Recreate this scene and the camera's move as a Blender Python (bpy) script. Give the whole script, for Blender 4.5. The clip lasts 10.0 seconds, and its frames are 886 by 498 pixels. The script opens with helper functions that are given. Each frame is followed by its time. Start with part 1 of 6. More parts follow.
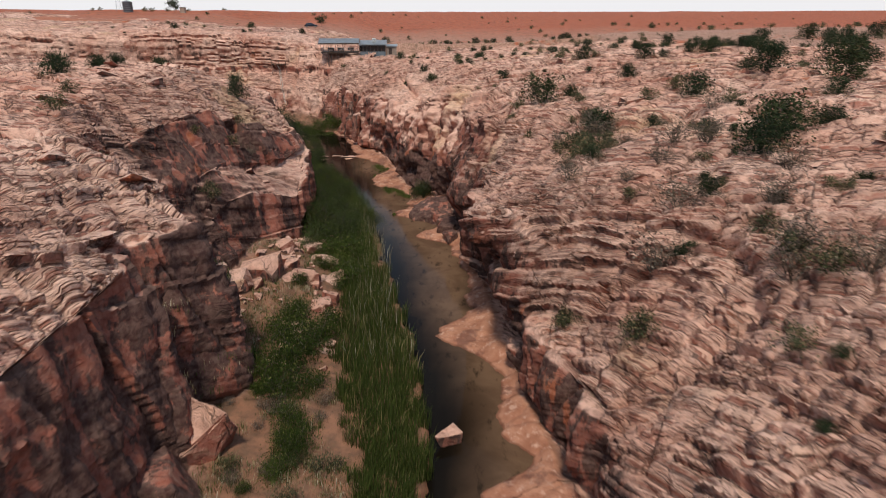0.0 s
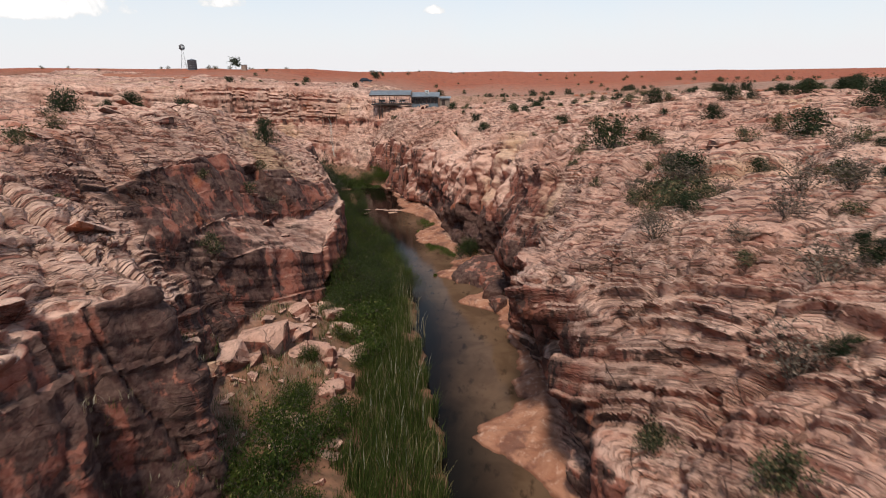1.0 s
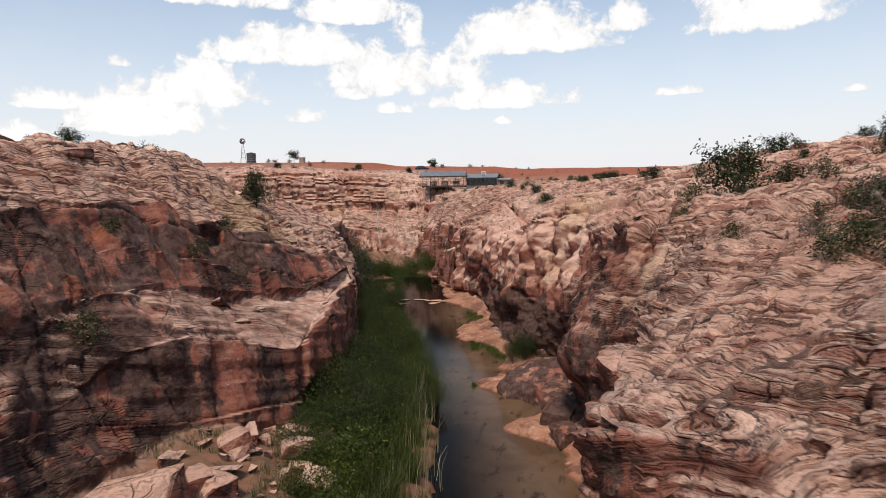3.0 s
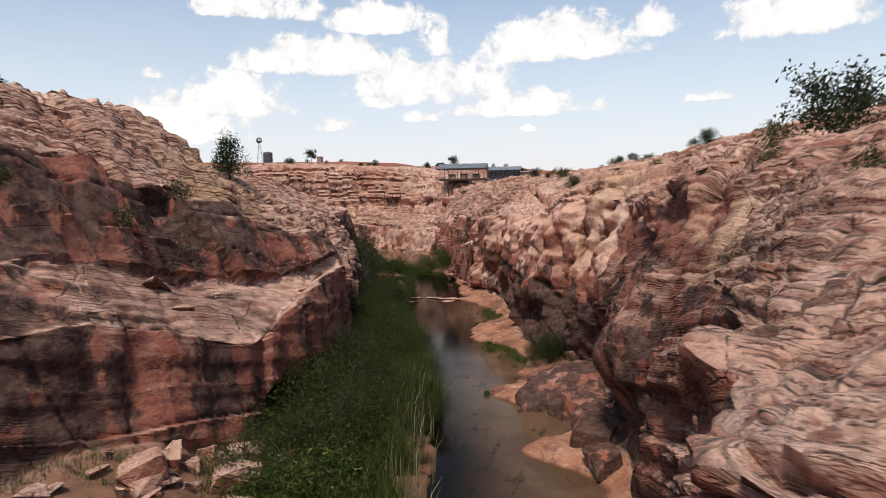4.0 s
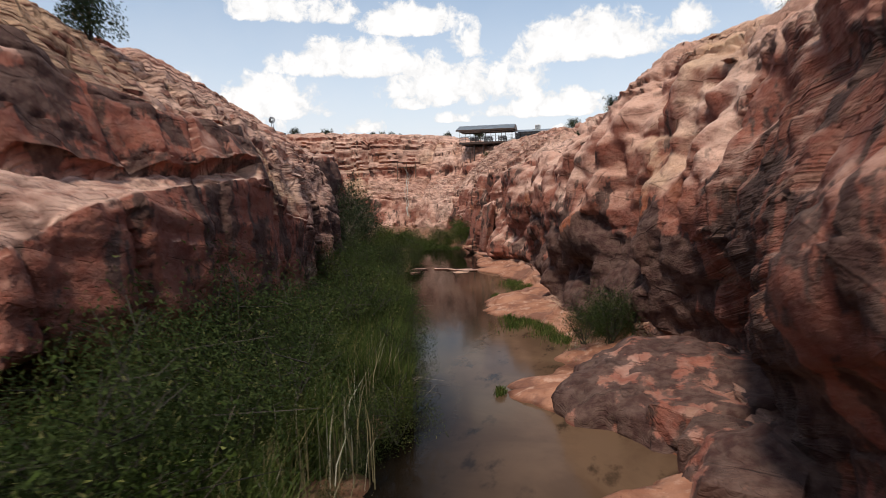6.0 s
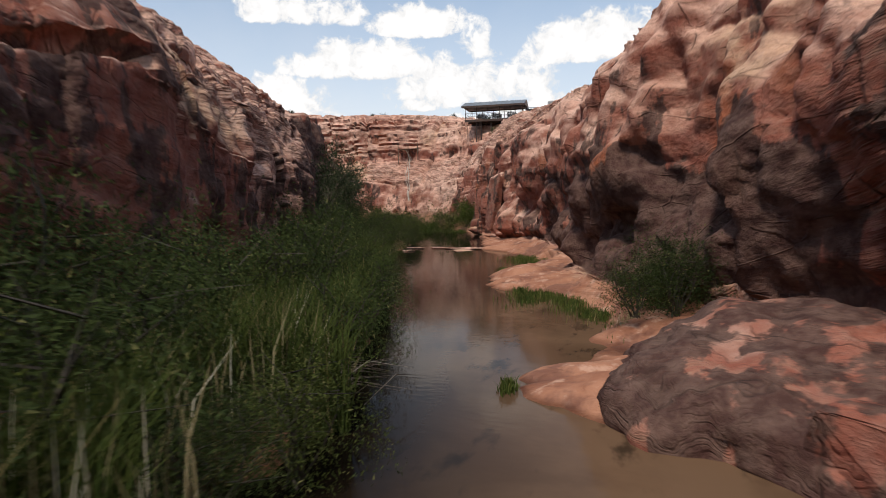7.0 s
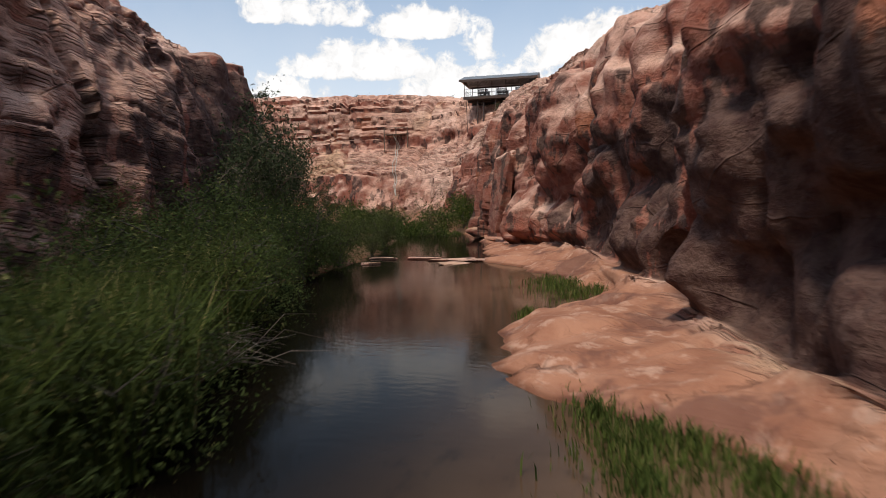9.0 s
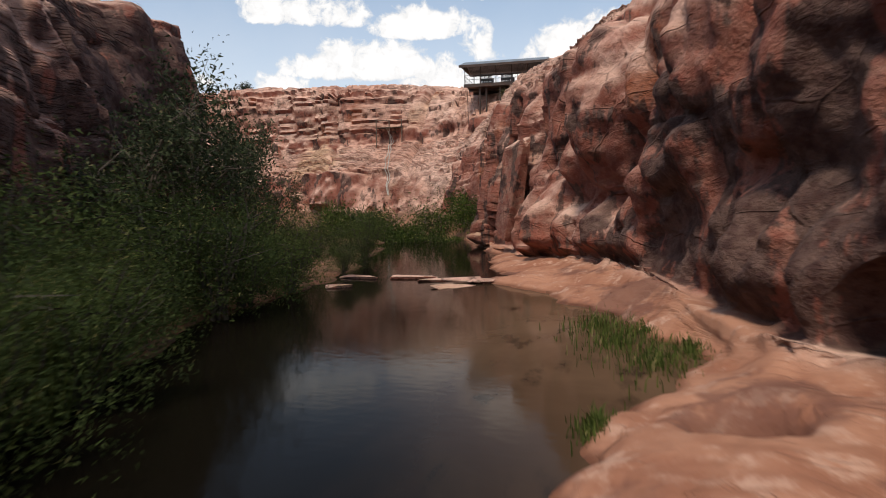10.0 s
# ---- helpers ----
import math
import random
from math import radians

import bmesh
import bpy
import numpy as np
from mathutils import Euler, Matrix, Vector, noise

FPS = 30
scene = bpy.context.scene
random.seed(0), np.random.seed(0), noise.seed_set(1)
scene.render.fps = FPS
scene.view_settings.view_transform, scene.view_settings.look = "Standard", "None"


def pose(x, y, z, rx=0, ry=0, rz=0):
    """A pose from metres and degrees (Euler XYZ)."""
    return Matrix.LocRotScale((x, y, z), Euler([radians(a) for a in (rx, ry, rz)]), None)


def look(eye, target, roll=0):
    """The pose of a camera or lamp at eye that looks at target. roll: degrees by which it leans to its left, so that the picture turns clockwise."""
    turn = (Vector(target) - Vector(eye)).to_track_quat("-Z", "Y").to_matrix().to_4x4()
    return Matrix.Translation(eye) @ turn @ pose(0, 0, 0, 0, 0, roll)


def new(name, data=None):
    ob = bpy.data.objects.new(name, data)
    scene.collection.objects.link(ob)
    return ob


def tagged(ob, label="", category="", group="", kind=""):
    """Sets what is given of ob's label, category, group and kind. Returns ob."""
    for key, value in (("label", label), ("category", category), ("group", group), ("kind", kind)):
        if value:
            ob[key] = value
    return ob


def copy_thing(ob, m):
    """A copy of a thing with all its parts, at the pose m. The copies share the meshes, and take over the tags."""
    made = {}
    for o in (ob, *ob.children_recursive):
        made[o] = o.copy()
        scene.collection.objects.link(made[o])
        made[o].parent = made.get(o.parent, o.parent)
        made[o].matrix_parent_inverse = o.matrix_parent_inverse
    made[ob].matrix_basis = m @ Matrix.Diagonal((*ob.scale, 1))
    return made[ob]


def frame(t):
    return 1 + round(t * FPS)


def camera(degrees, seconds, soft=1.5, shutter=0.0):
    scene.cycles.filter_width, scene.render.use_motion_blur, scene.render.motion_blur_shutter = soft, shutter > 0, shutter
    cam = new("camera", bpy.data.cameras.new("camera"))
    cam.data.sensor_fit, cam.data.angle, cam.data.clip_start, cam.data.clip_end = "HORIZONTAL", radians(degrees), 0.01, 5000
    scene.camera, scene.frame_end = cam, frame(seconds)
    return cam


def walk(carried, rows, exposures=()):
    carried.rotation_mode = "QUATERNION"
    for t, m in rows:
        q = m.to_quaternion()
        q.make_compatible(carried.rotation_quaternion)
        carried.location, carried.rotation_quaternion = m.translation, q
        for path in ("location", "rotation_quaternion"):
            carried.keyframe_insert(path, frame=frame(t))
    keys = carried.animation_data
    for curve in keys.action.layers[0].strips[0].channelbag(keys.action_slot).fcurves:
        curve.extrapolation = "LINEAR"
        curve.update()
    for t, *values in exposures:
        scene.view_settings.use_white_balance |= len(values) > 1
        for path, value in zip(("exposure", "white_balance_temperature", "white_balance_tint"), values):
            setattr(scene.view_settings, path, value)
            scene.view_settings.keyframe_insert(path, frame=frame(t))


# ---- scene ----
cam = camera(72.1, 10.0, soft=0.9, shutter=0.35)
METRES, EYE, TILT, LEAN, TURN = 100.0, 26.0, -20.8, 0.0, 0.0
ROWS = [
    (0.0, 0.0, 0.0, 0.0, -0.0, 0.0, -0.0),
    (0.5, 0.0048, 0.0566, 0.0063, 2.59, 2.67, -0.8),
    (1.0, 0.0088, 0.1117, 0.0121, 5.13, 5.27, -1.54),
    (1.5, 0.0115, 0.1656, 0.0174, 7.44, 7.87, -2.17),
    (2.0, 0.0127, 0.2179, 0.0218, 8.83, 10.48, -2.57),
    (2.5, 0.0128, 0.2696, 0.0255, 10.04, 13.15, -2.89),
    (4.0, 0.0055, 0.421, 0.0326, 13.58, 15.17, -3.91),
    (4.5, 0.0006, 0.4706, 0.0346, 14.56, 15.1, -4.17),
    (5.0, -0.0054, 0.5197, 0.0359, 15.4, 15.06, -4.45),
    (5.5, -0.0125, 0.5685, 0.0375, 15.94, 15.04, -4.67),
    (6.0, -0.0208, 0.6172, 0.0389, 16.43, 15.04, -4.81),
    (7.5, -0.0502, 0.76, 0.0501, 17.41, 15.12, -5.34),
    (8.0, -0.0613, 0.8039, 0.0656, 17.39, 15.12, -5.45),
    (8.5, -0.0733, 0.8459, 0.0817, 17.36, 15.17, -5.5),
    (9.0, -0.0861, 0.8872, 0.0969, 17.33, 15.21, -5.49),
    (9.5, -0.0995, 0.9283, 0.1117, 17.29, 15.22, -5.46),
    (10.0, -0.1126, 0.9697, 0.1278, 17.3, 15.25, -5.5),
]
walk(cam, [(t, pose(0, 0, EYE, TILT, LEAN, TURN) @ pose(METRES * x, METRES * y, METRES * z, 90 + pitch, roll, yaw)) for t, x, y, z, yaw, pitch, roll in ROWS])

# ---- world, sun, exposure ----
SUN_EL, SUN_AZ = 60.0, 184.0          # degrees; azimuth clockwise from +y
SKY_GAIN, CLOUD_GAIN = 0.15, 1.05
scene.view_settings.exposure = 0.0

world = bpy.data.worlds.new("sky_world")
scene.world = world
world.use_nodes = True
wn, wl = world.node_tree.nodes, world.node_tree.links
wn.clear()


def wmath(op, a, b=None, c=None, clamp=False):
    n = wn.new("ShaderNodeMath")
    n.operation, n.use_clamp = op, clamp
    for i, v in enumerate((a, b, c)):
        if v is None:
            continue
        if isinstance(v, (int, float)):
            n.inputs[i].default_value = v
        else:
            wl.new(v, n.inputs[i])
    return n.outputs[0]


sky = wn.new("ShaderNodeTexSky")
sky.sky_type, sky.sun_disc = 'NISHITA', False
sky.sun_elevation, sky.sun_rotation = radians(SUN_EL), radians(SUN_AZ)
sky.air_density, sky.dust_density, sky.ozone_density, sky.altitude = 1.0, 1.6, 0.9, 1500
tc = wn.new("ShaderNodeTexCoord")
sep = wn.new("ShaderNodeSeparateXYZ")
wl.new(tc.outputs["Generated"], sep.inputs[0])
sx, sy, sz = sep.outputs
azim = wmath('MULTIPLY', wmath('ARCTAN2', sx, sy), 57.2958)
elev = wmath('MULTIPLY', wmath('ARCSINE', sz), 57.2958)


def wnoise(scale, detail, rough, warp=0.0):
    n = wn.new("ShaderNodeTexNoise")
    n.inputs["Scale"].default_value, n.inputs["Detail"].default_value = scale, detail
    n.inputs["Roughness"].default_value, n.inputs["Distortion"].default_value = rough, warp
    wl.new(tc.outputs["Generated"], n.inputs["Vector"])
    return n.outputs["Fac"]


puff = wmath('SUBTRACT', wnoise(15, 8, 0.62), 0.5)
puff2 = wmath('SUBTRACT', wnoise(9, 3, 0.5), 0.5)
puff3 = wmath('SUBTRACT', wnoise(34, 6, 0.62, 0.4), 0.5)
# cumulus: azimuth, elevation of the base, half width, height (degrees)
CLOUDS_A = [(-25.3, 11.6, 6.3, 2.9), (-15.5, 9.4, 7.0, 4.0), (-6.0, 7.5, 7.0, 1.7), (-3.2, 12.6, 7.2, 3.2), (-33.3, 8.0, 5.6, 2.8),
            (-37.5, 5.5, 5.6, 2.9), (-30.0, 15.9, 5.5, 2.4), (-19.8, 15.0, 4.7, 2.2), (-14.7, 13.1, 2.0, 3.0), (4.8, 13.6, 2.4, 2.2)]
CLOUDS_B = [(15.0, 12.8, 5.2, 3.2), (-23.7, 6.2, 2.2, 1.1), (-20.3, 8.3, 1.9, 1.1), (-16.1, 7.0, 1.5, 0.8), (-6.0, 5.8, 1.0, 0.6),
            (9.3, 7.7, 2.0, 0.7), (-38.8, 10.3, 1.0, 0.8), (-44.2, 6.9, 3.0, 1.4), (-47.0, 3.4, 5.0, 1.8), (22.2, 6.9, 1.0, 0.5), (-11, 18.3, 7.0, 2.8)]
mask = None
for a, e, w, h in CLOUDS_A + CLOUDS_B:
    da = wmath('DIVIDE', wmath('SUBTRACT', azim, a), w)
    de = wmath('DIVIDE', wmath('SUBTRACT', elev, e), h)
    below = wmath('MULTIPLY', wmath('MINIMUM', de, 0.0), 4.0)
    de = wmath('ADD', wmath('MAXIMUM', de, 0.0), below)
    r2 = wmath('ADD', wmath('MULTIPLY', da, da), wmath('MULTIPLY', de, de))
    v = wmath('SUBTRACT', 1.0, r2)
    mask = v if mask is None else wmath('MAXIMUM', mask, v)
body = wmath('ADD', mask, wmath('ADD', wmath('ADD', wmath('MULTIPLY', puff, 3.6), wmath('MULTIPLY', puff3, 2.8)), wmath('MULTIPLY', puff2, 1.8)))
placed = wmath('MULTIPLY', wmath('SUBTRACT', body, -0.12), 1.9, clamp=True)
# scattered cloud over the rest of the sky
high = wmath('MULTIPLY', wmath('SUBTRACT', elev, 19.0), 0.2, clamp=True)
wide = wmath('MULTIPLY', wmath('SUBTRACT', wmath('ADD', wnoise(3.0, 7, 0.55), wmath('MULTIPLY', puff, 0.2)), 0.55), 7.0, clamp=True)
side = wmath('MULTIPLY', wmath('SUBTRACT', wmath('ABSOLUTE', wmath('ADD', azim, 12.0)), 42.0), 0.1, clamp=True)
scattered = wmath('MULTIPLY', wide, wmath('MAXIMUM', high, wmath('MULTIPLY', side, wmath('MULTIPLY', wmath('SUBTRACT', elev, 4.0), 0.2, clamp=True))))
cloud = wmath('MAXIMUM', placed, scattered)
# pale haze towards the horizon
haze = wmath('POWER', wmath('SUBTRACT', 1.0, wmath('MULTIPLY', wmath('ABSOLUTE', elev), 0.045), clamp=True), 1.25)
veil = wmath('MULTIPLY', wmath('SUBTRACT', wnoise(7, 5, 0.6), 0.42), 2.0, clamp=True)
haze = wmath('ADD', wmath('MULTIPLY', haze, 0.90), wmath('ADD', wmath('MULTIPLY', veil, 0.10), 0.17), clamp=True)


def wmix(fac, a, b):
    n = wn.new("ShaderNodeMix")
    n.data_type = 'RGBA'
    wl.new(fac, n.inputs["Factor"])
    for s, v in ((n.inputs[6], a), (n.inputs[7], b)):
        if isinstance(v, tuple):
            s.default_value = (*v, 1)
        else:
            wl.new(v, s)
    return n.outputs[2]


gain = wn.new("ShaderNodeMix")
gain.data_type, gain.blend_type = 'RGBA', 'MULTIPLY'
gain.inputs["Factor"].default_value = 1.0
wl.new(sky.outputs[0], gain.inputs[6])
gain.inputs[7].default_value = (SKY_GAIN * 0.90, SKY_GAIN * 1.07, SKY_GAIN * 1.05, 1)
shade = wmath('ADD', 0.83, wmath('MULTIPLY', wmath('ADD', wmath('MULTIPLY', puff3, 1.2), wmath('MULTIPLY', body, 0.8), clamp=True), 0.24))
ccol = wn.new("ShaderNodeCombineColor")
for i, k in enumerate((1.0, 0.99, 0.985)):
    wl.new(wmath('MULTIPLY', shade, k * CLOUD_GAIN), ccol.inputs[i])
col = wmix(haze, gain.outputs[2], (0.87, 0.86, 0.88))
col = wmix(cloud, col, ccol.outputs[0])
bg = wn.new("ShaderNodeBackground")
bg.inputs["Strength"].default_value = 1.0
wl.new(col, bg.inputs["Color"])
wo = wn.new("ShaderNodeOutputWorld")
wl.new(bg.outputs[0], wo.inputs["Surface"])

sun = new("sun", bpy.data.lights.new("sun", 'SUN'))
sun.data.energy, sun.data.angle, sun.data.color = 2.95, radians(9), (1.0, 0.92, 0.80)
_a, _e = radians(SUN_AZ), radians(SUN_EL)
sun.matrix_world = look((math.sin(_a) * math.cos(_e) * 400, math.cos(_a) * math.cos(_e) * 400, math.sin(_e) * 400), (0, 0, 0))


# ---- materials ----
class Nodes:
    """Short hand for a node material."""

    def __init__(self, name):
        self.mat = bpy.data.materials.new(name)
        self.mat.use_nodes = True
        self.n, self.l = self.mat.node_tree.nodes, self.mat.node_tree.links
        self.n.clear()
        self.out = self.n.new("ShaderNodeOutputMaterial")
        self.bsdf = self.n.new("ShaderNodeBsdfPrincipled")
        self.l.new(self.bsdf.outputs[0], self.out.inputs["Surface"])
        self.geo = self.n.new("ShaderNodeNewGeometry")
        self.pos = self.geo.outputs["Position"]

    def put(self, socket, v):
        if isinstance(v, (int, float)):
            socket.default_value = v
        elif isinstance(v, tuple):
            socket.default_value = (*v, 1) if len(v) == 3 and socket.type == 'RGBA' else v
        else:
            self.l.new(v, socket)

    def math(self, op, a, b=None, clamp=False):
        n = self.n.new("ShaderNodeMath")
        n.operation, n.use_clamp = op, clamp
        self.put(n.inputs[0], a)
        if b is not None:
            self.put(n.inputs[1], b)
        return n.outputs[0]

    def scaled(self, vec, s):
        n = self.n.new("ShaderNodeVectorMath")
        n.operation = 'MULTIPLY'
        self.put(n.inputs[0], vec)
        n.inputs[1].default_value = s if isinstance(s, tuple) else (s, s, s)
        return n.outputs[0]

    def noise(self, vec, scale, detail=4, rough=0.55, warp=0.0):
        n = self.n.new("ShaderNodeTexNoise")
        n.inputs["Scale"].default_value, n.inputs["Detail"].default_value = scale, detail
        n.inputs["Roughness"].default_value, n.inputs["Distortion"].default_value = rough, warp
        self.put(n.inputs["Vector"], vec)
        return n.outputs["Fac"]

    def ramp(self, v, lo, hi, a=0.0, b=1.0):
        n = self.n.new("ShaderNodeMapRange")
        n.interpolation_type = 'SMOOTHSTEP'
        self.put(n.inputs[0], v)
        for i, x in zip((1, 2, 3, 4), (lo, hi, a, b)):
            n.inputs[i].default_value = x
        return n.outputs[0]

    def mix(self, fac, a, b, mode='MIX'):
        n = self.n.new("ShaderNodeMix")
        n.data_type, n.blend_type = 'RGBA', mode
        self.put(n.inputs["Factor"], fac)
        self.put(n.inputs[6], a)
        self.put(n.inputs[7], b)
        return n.outputs[2]

    def bump(self, height, strength, distance, normal=None):
        n = self.n.new("ShaderNodeBump")
        n.inputs["Strength"].default_value, n.inputs["Distance"].default_value = strength, distance
        self.put(n.inputs["Height"], height)
        if normal is not None:
            self.put(n.inputs["Normal"], normal)
        return n.outputs[0]

    def attr(self, name):
        n = self.n.new("ShaderNodeAttribute")
        n.attribute_name = name
        return n.outputs["Fac"]

    def random(self):
        return self.n.new("ShaderNodeObjectInfo").outputs["Random"]

    def island(self):
        return self.geo.outputs["Random Per Island"]

    def done(self, color, rough=0.85, normal=None, metal=0.0, spec=None):
        self.put(self.bsdf.inputs["Base Color"], color)
        self.put(self.bsdf.inputs["Roughness"], rough)
        self.put(self.bsdf.inputs["Metallic"], metal)
        if spec is not None:
            self.put(self.bsdf.inputs["Specular IOR Level"], spec)
        if normal is not None:
            self.put(self.bsdf.inputs["Normal"], normal)
        return self.mat


def rock_material(name, dip, zones=True, dark=0.0):
    """Cross-bedded red sandstone: bleached weathered tops, rust-red fresh faces, dark varnish in streaks; some light
    and shade is painted into these tones.
    """
    m = Nodes(name)
    p = m.pos
    sepn = m.n.new("ShaderNodeSeparateXYZ")
    m.put(sepn.inputs[0], m.geo.outputs["Normal"])
    nz = sepn.outputs[2]
    # bed coordinate
    seb = m.n.new("ShaderNodeSeparateXYZ")
    m.put(seb.inputs[0], p)
    low = m.noise(p, 0.12, 3)
    mid = m.noise(p, 0.7, 5, 0.6)
    fine = m.noise(p, 5.0, 5, 0.65)
    bed = m.math('ADD', seb.outputs[2], m.math('ADD', m.math('MULTIPLY', seb.outputs[0], dip[0]), m.math('MULTIPLY', seb.outputs[1], dip[1])))
    bed = m.math('ADD', m.attr("bed") if zones else bed, m.math('MULTIPLY', m.noise(p, 0.5, 3), 0.22 if zones else 3.0))
    comb = m.n.new("ShaderNodeCombineXYZ")
    m.put(comb.inputs[0], m.math('MULTIPLY', seb.outputs[0], 0.09))
    m.put(comb.inputs[1], m.math('MULTIPLY', seb.outputs[1], 0.09))
    m.put(comb.inputs[2], bed)
    layers = m.noise(comb.outputs[0], 2.2, 6, 0.7)
    thin = m.noise(comb.outputs[0], 9.0, 4, 0.7)
    lamina = m.noise(comb.outputs[0], 24.0, 3, 0.6)
    seam = m.ramp(m.math('ABSOLUTE', m.math('SUBTRACT', m.noise(comb.outputs[0], 1.7, 3, 0.6), 0.5)), 0.011, 0.002)
    seam = m.math('MULTIPLY', seam, m.ramp(m.noise(p, 0.5, 4, 0.6), 0.42, 0.60))
    # thin beds: each steps back a little from the one below
    plate = m.attr("plate") if zones else bed
    plate = m.math('ADD', plate, m.math('MULTIPLY', m.noise(p, 1.4, 4, 0.65), 0.045))

    def phase(size, shift):
        q = m.math('MULTIPLY', m.math('ADD', plate, shift), 1.0 / size)
        q = m.math('ADD', q, m.math('MULTIPLY', m.math('SINE', m.math('ADD', m.math('MULTIPLY', q, 1.7), size * 9)), 0.30))
        q = m.math('ADD', q, m.math('MULTIPLY', m.math('SINE', m.math('ADD', m.math('MULTIPLY', q, 4.1), size * 5)), 0.07))
        return m.math('FRACT', q)

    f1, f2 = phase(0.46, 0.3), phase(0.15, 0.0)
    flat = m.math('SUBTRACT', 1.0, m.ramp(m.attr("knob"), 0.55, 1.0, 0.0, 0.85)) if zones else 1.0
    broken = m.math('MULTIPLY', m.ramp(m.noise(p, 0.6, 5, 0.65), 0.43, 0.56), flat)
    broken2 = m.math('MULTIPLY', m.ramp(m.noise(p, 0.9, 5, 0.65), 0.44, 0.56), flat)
    # step faces and foot lines: ledge shade painted into the colour below
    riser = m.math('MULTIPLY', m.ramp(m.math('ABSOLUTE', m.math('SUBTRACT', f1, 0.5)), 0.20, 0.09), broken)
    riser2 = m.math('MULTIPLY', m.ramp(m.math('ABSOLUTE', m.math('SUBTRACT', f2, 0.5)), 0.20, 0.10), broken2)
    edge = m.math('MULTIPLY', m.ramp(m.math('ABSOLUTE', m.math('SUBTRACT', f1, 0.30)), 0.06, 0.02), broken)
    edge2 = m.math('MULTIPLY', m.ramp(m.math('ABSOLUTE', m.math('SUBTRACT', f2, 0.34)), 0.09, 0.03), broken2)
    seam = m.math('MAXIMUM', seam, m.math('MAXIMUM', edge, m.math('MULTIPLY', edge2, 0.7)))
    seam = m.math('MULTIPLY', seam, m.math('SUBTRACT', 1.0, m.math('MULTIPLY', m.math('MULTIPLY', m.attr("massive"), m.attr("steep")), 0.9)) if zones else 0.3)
    # weathered top against fresh face, with light from above painted into the contrast
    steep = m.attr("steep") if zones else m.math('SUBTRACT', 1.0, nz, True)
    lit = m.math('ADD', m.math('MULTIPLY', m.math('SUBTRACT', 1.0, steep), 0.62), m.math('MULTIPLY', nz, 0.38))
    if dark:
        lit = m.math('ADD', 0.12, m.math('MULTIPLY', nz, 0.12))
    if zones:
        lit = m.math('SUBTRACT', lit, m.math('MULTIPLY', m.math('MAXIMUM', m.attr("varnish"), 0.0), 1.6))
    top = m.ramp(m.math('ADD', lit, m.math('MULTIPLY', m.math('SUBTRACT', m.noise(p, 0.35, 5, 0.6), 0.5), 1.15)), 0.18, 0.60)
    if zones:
        # step faces lose the pale tone, which paints in their shade
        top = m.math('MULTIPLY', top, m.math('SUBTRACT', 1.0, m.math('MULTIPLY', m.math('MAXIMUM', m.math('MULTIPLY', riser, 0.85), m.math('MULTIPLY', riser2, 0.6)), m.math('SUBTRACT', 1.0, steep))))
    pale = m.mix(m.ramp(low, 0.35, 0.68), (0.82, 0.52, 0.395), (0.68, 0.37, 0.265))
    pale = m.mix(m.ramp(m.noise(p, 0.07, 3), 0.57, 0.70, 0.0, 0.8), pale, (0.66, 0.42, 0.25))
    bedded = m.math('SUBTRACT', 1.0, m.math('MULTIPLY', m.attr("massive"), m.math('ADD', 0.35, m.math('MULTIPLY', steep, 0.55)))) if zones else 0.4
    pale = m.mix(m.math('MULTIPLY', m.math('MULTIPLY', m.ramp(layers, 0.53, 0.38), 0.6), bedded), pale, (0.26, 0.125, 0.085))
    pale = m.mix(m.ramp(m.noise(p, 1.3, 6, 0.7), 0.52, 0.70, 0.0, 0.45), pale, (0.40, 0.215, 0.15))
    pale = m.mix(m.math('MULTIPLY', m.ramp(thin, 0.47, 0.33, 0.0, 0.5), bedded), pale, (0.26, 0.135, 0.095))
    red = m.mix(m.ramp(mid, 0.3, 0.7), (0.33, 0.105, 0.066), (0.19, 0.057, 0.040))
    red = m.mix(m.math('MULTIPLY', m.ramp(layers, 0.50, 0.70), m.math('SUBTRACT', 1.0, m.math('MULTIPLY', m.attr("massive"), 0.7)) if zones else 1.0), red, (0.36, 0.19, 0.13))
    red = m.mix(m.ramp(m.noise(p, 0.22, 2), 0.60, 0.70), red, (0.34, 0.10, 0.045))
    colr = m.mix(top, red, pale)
    # desert varnish: vertical streaks on steep faces, doubling as painted shade under overhangs
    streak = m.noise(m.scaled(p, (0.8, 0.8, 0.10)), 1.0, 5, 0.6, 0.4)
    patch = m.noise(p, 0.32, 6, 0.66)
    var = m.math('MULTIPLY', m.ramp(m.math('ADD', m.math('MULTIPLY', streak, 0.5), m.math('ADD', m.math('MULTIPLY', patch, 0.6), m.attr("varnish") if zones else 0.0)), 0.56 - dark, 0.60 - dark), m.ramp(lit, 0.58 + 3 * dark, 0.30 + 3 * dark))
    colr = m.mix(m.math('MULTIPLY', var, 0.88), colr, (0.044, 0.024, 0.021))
    # grain, lichen specks and grey weather stains
    stain = m.ramp(m.math('ADD', m.math('MULTIPLY', m.noise(p, 0.5, 6, 0.7), 0.7), m.math('MULTIPLY', layers, 0.3)), 0.53, 0.63, 0.0, 0.62)
    colr = m.mix(stain, colr, m.mix(1.0, colr, (0.50, 0.42, 0.38), 'MULTIPLY'))
    colr = m.mix(m.ramp(fine, 0.60, 0.78), colr, m.mix(0.45, colr, (0.10, 0.065, 0.05)))
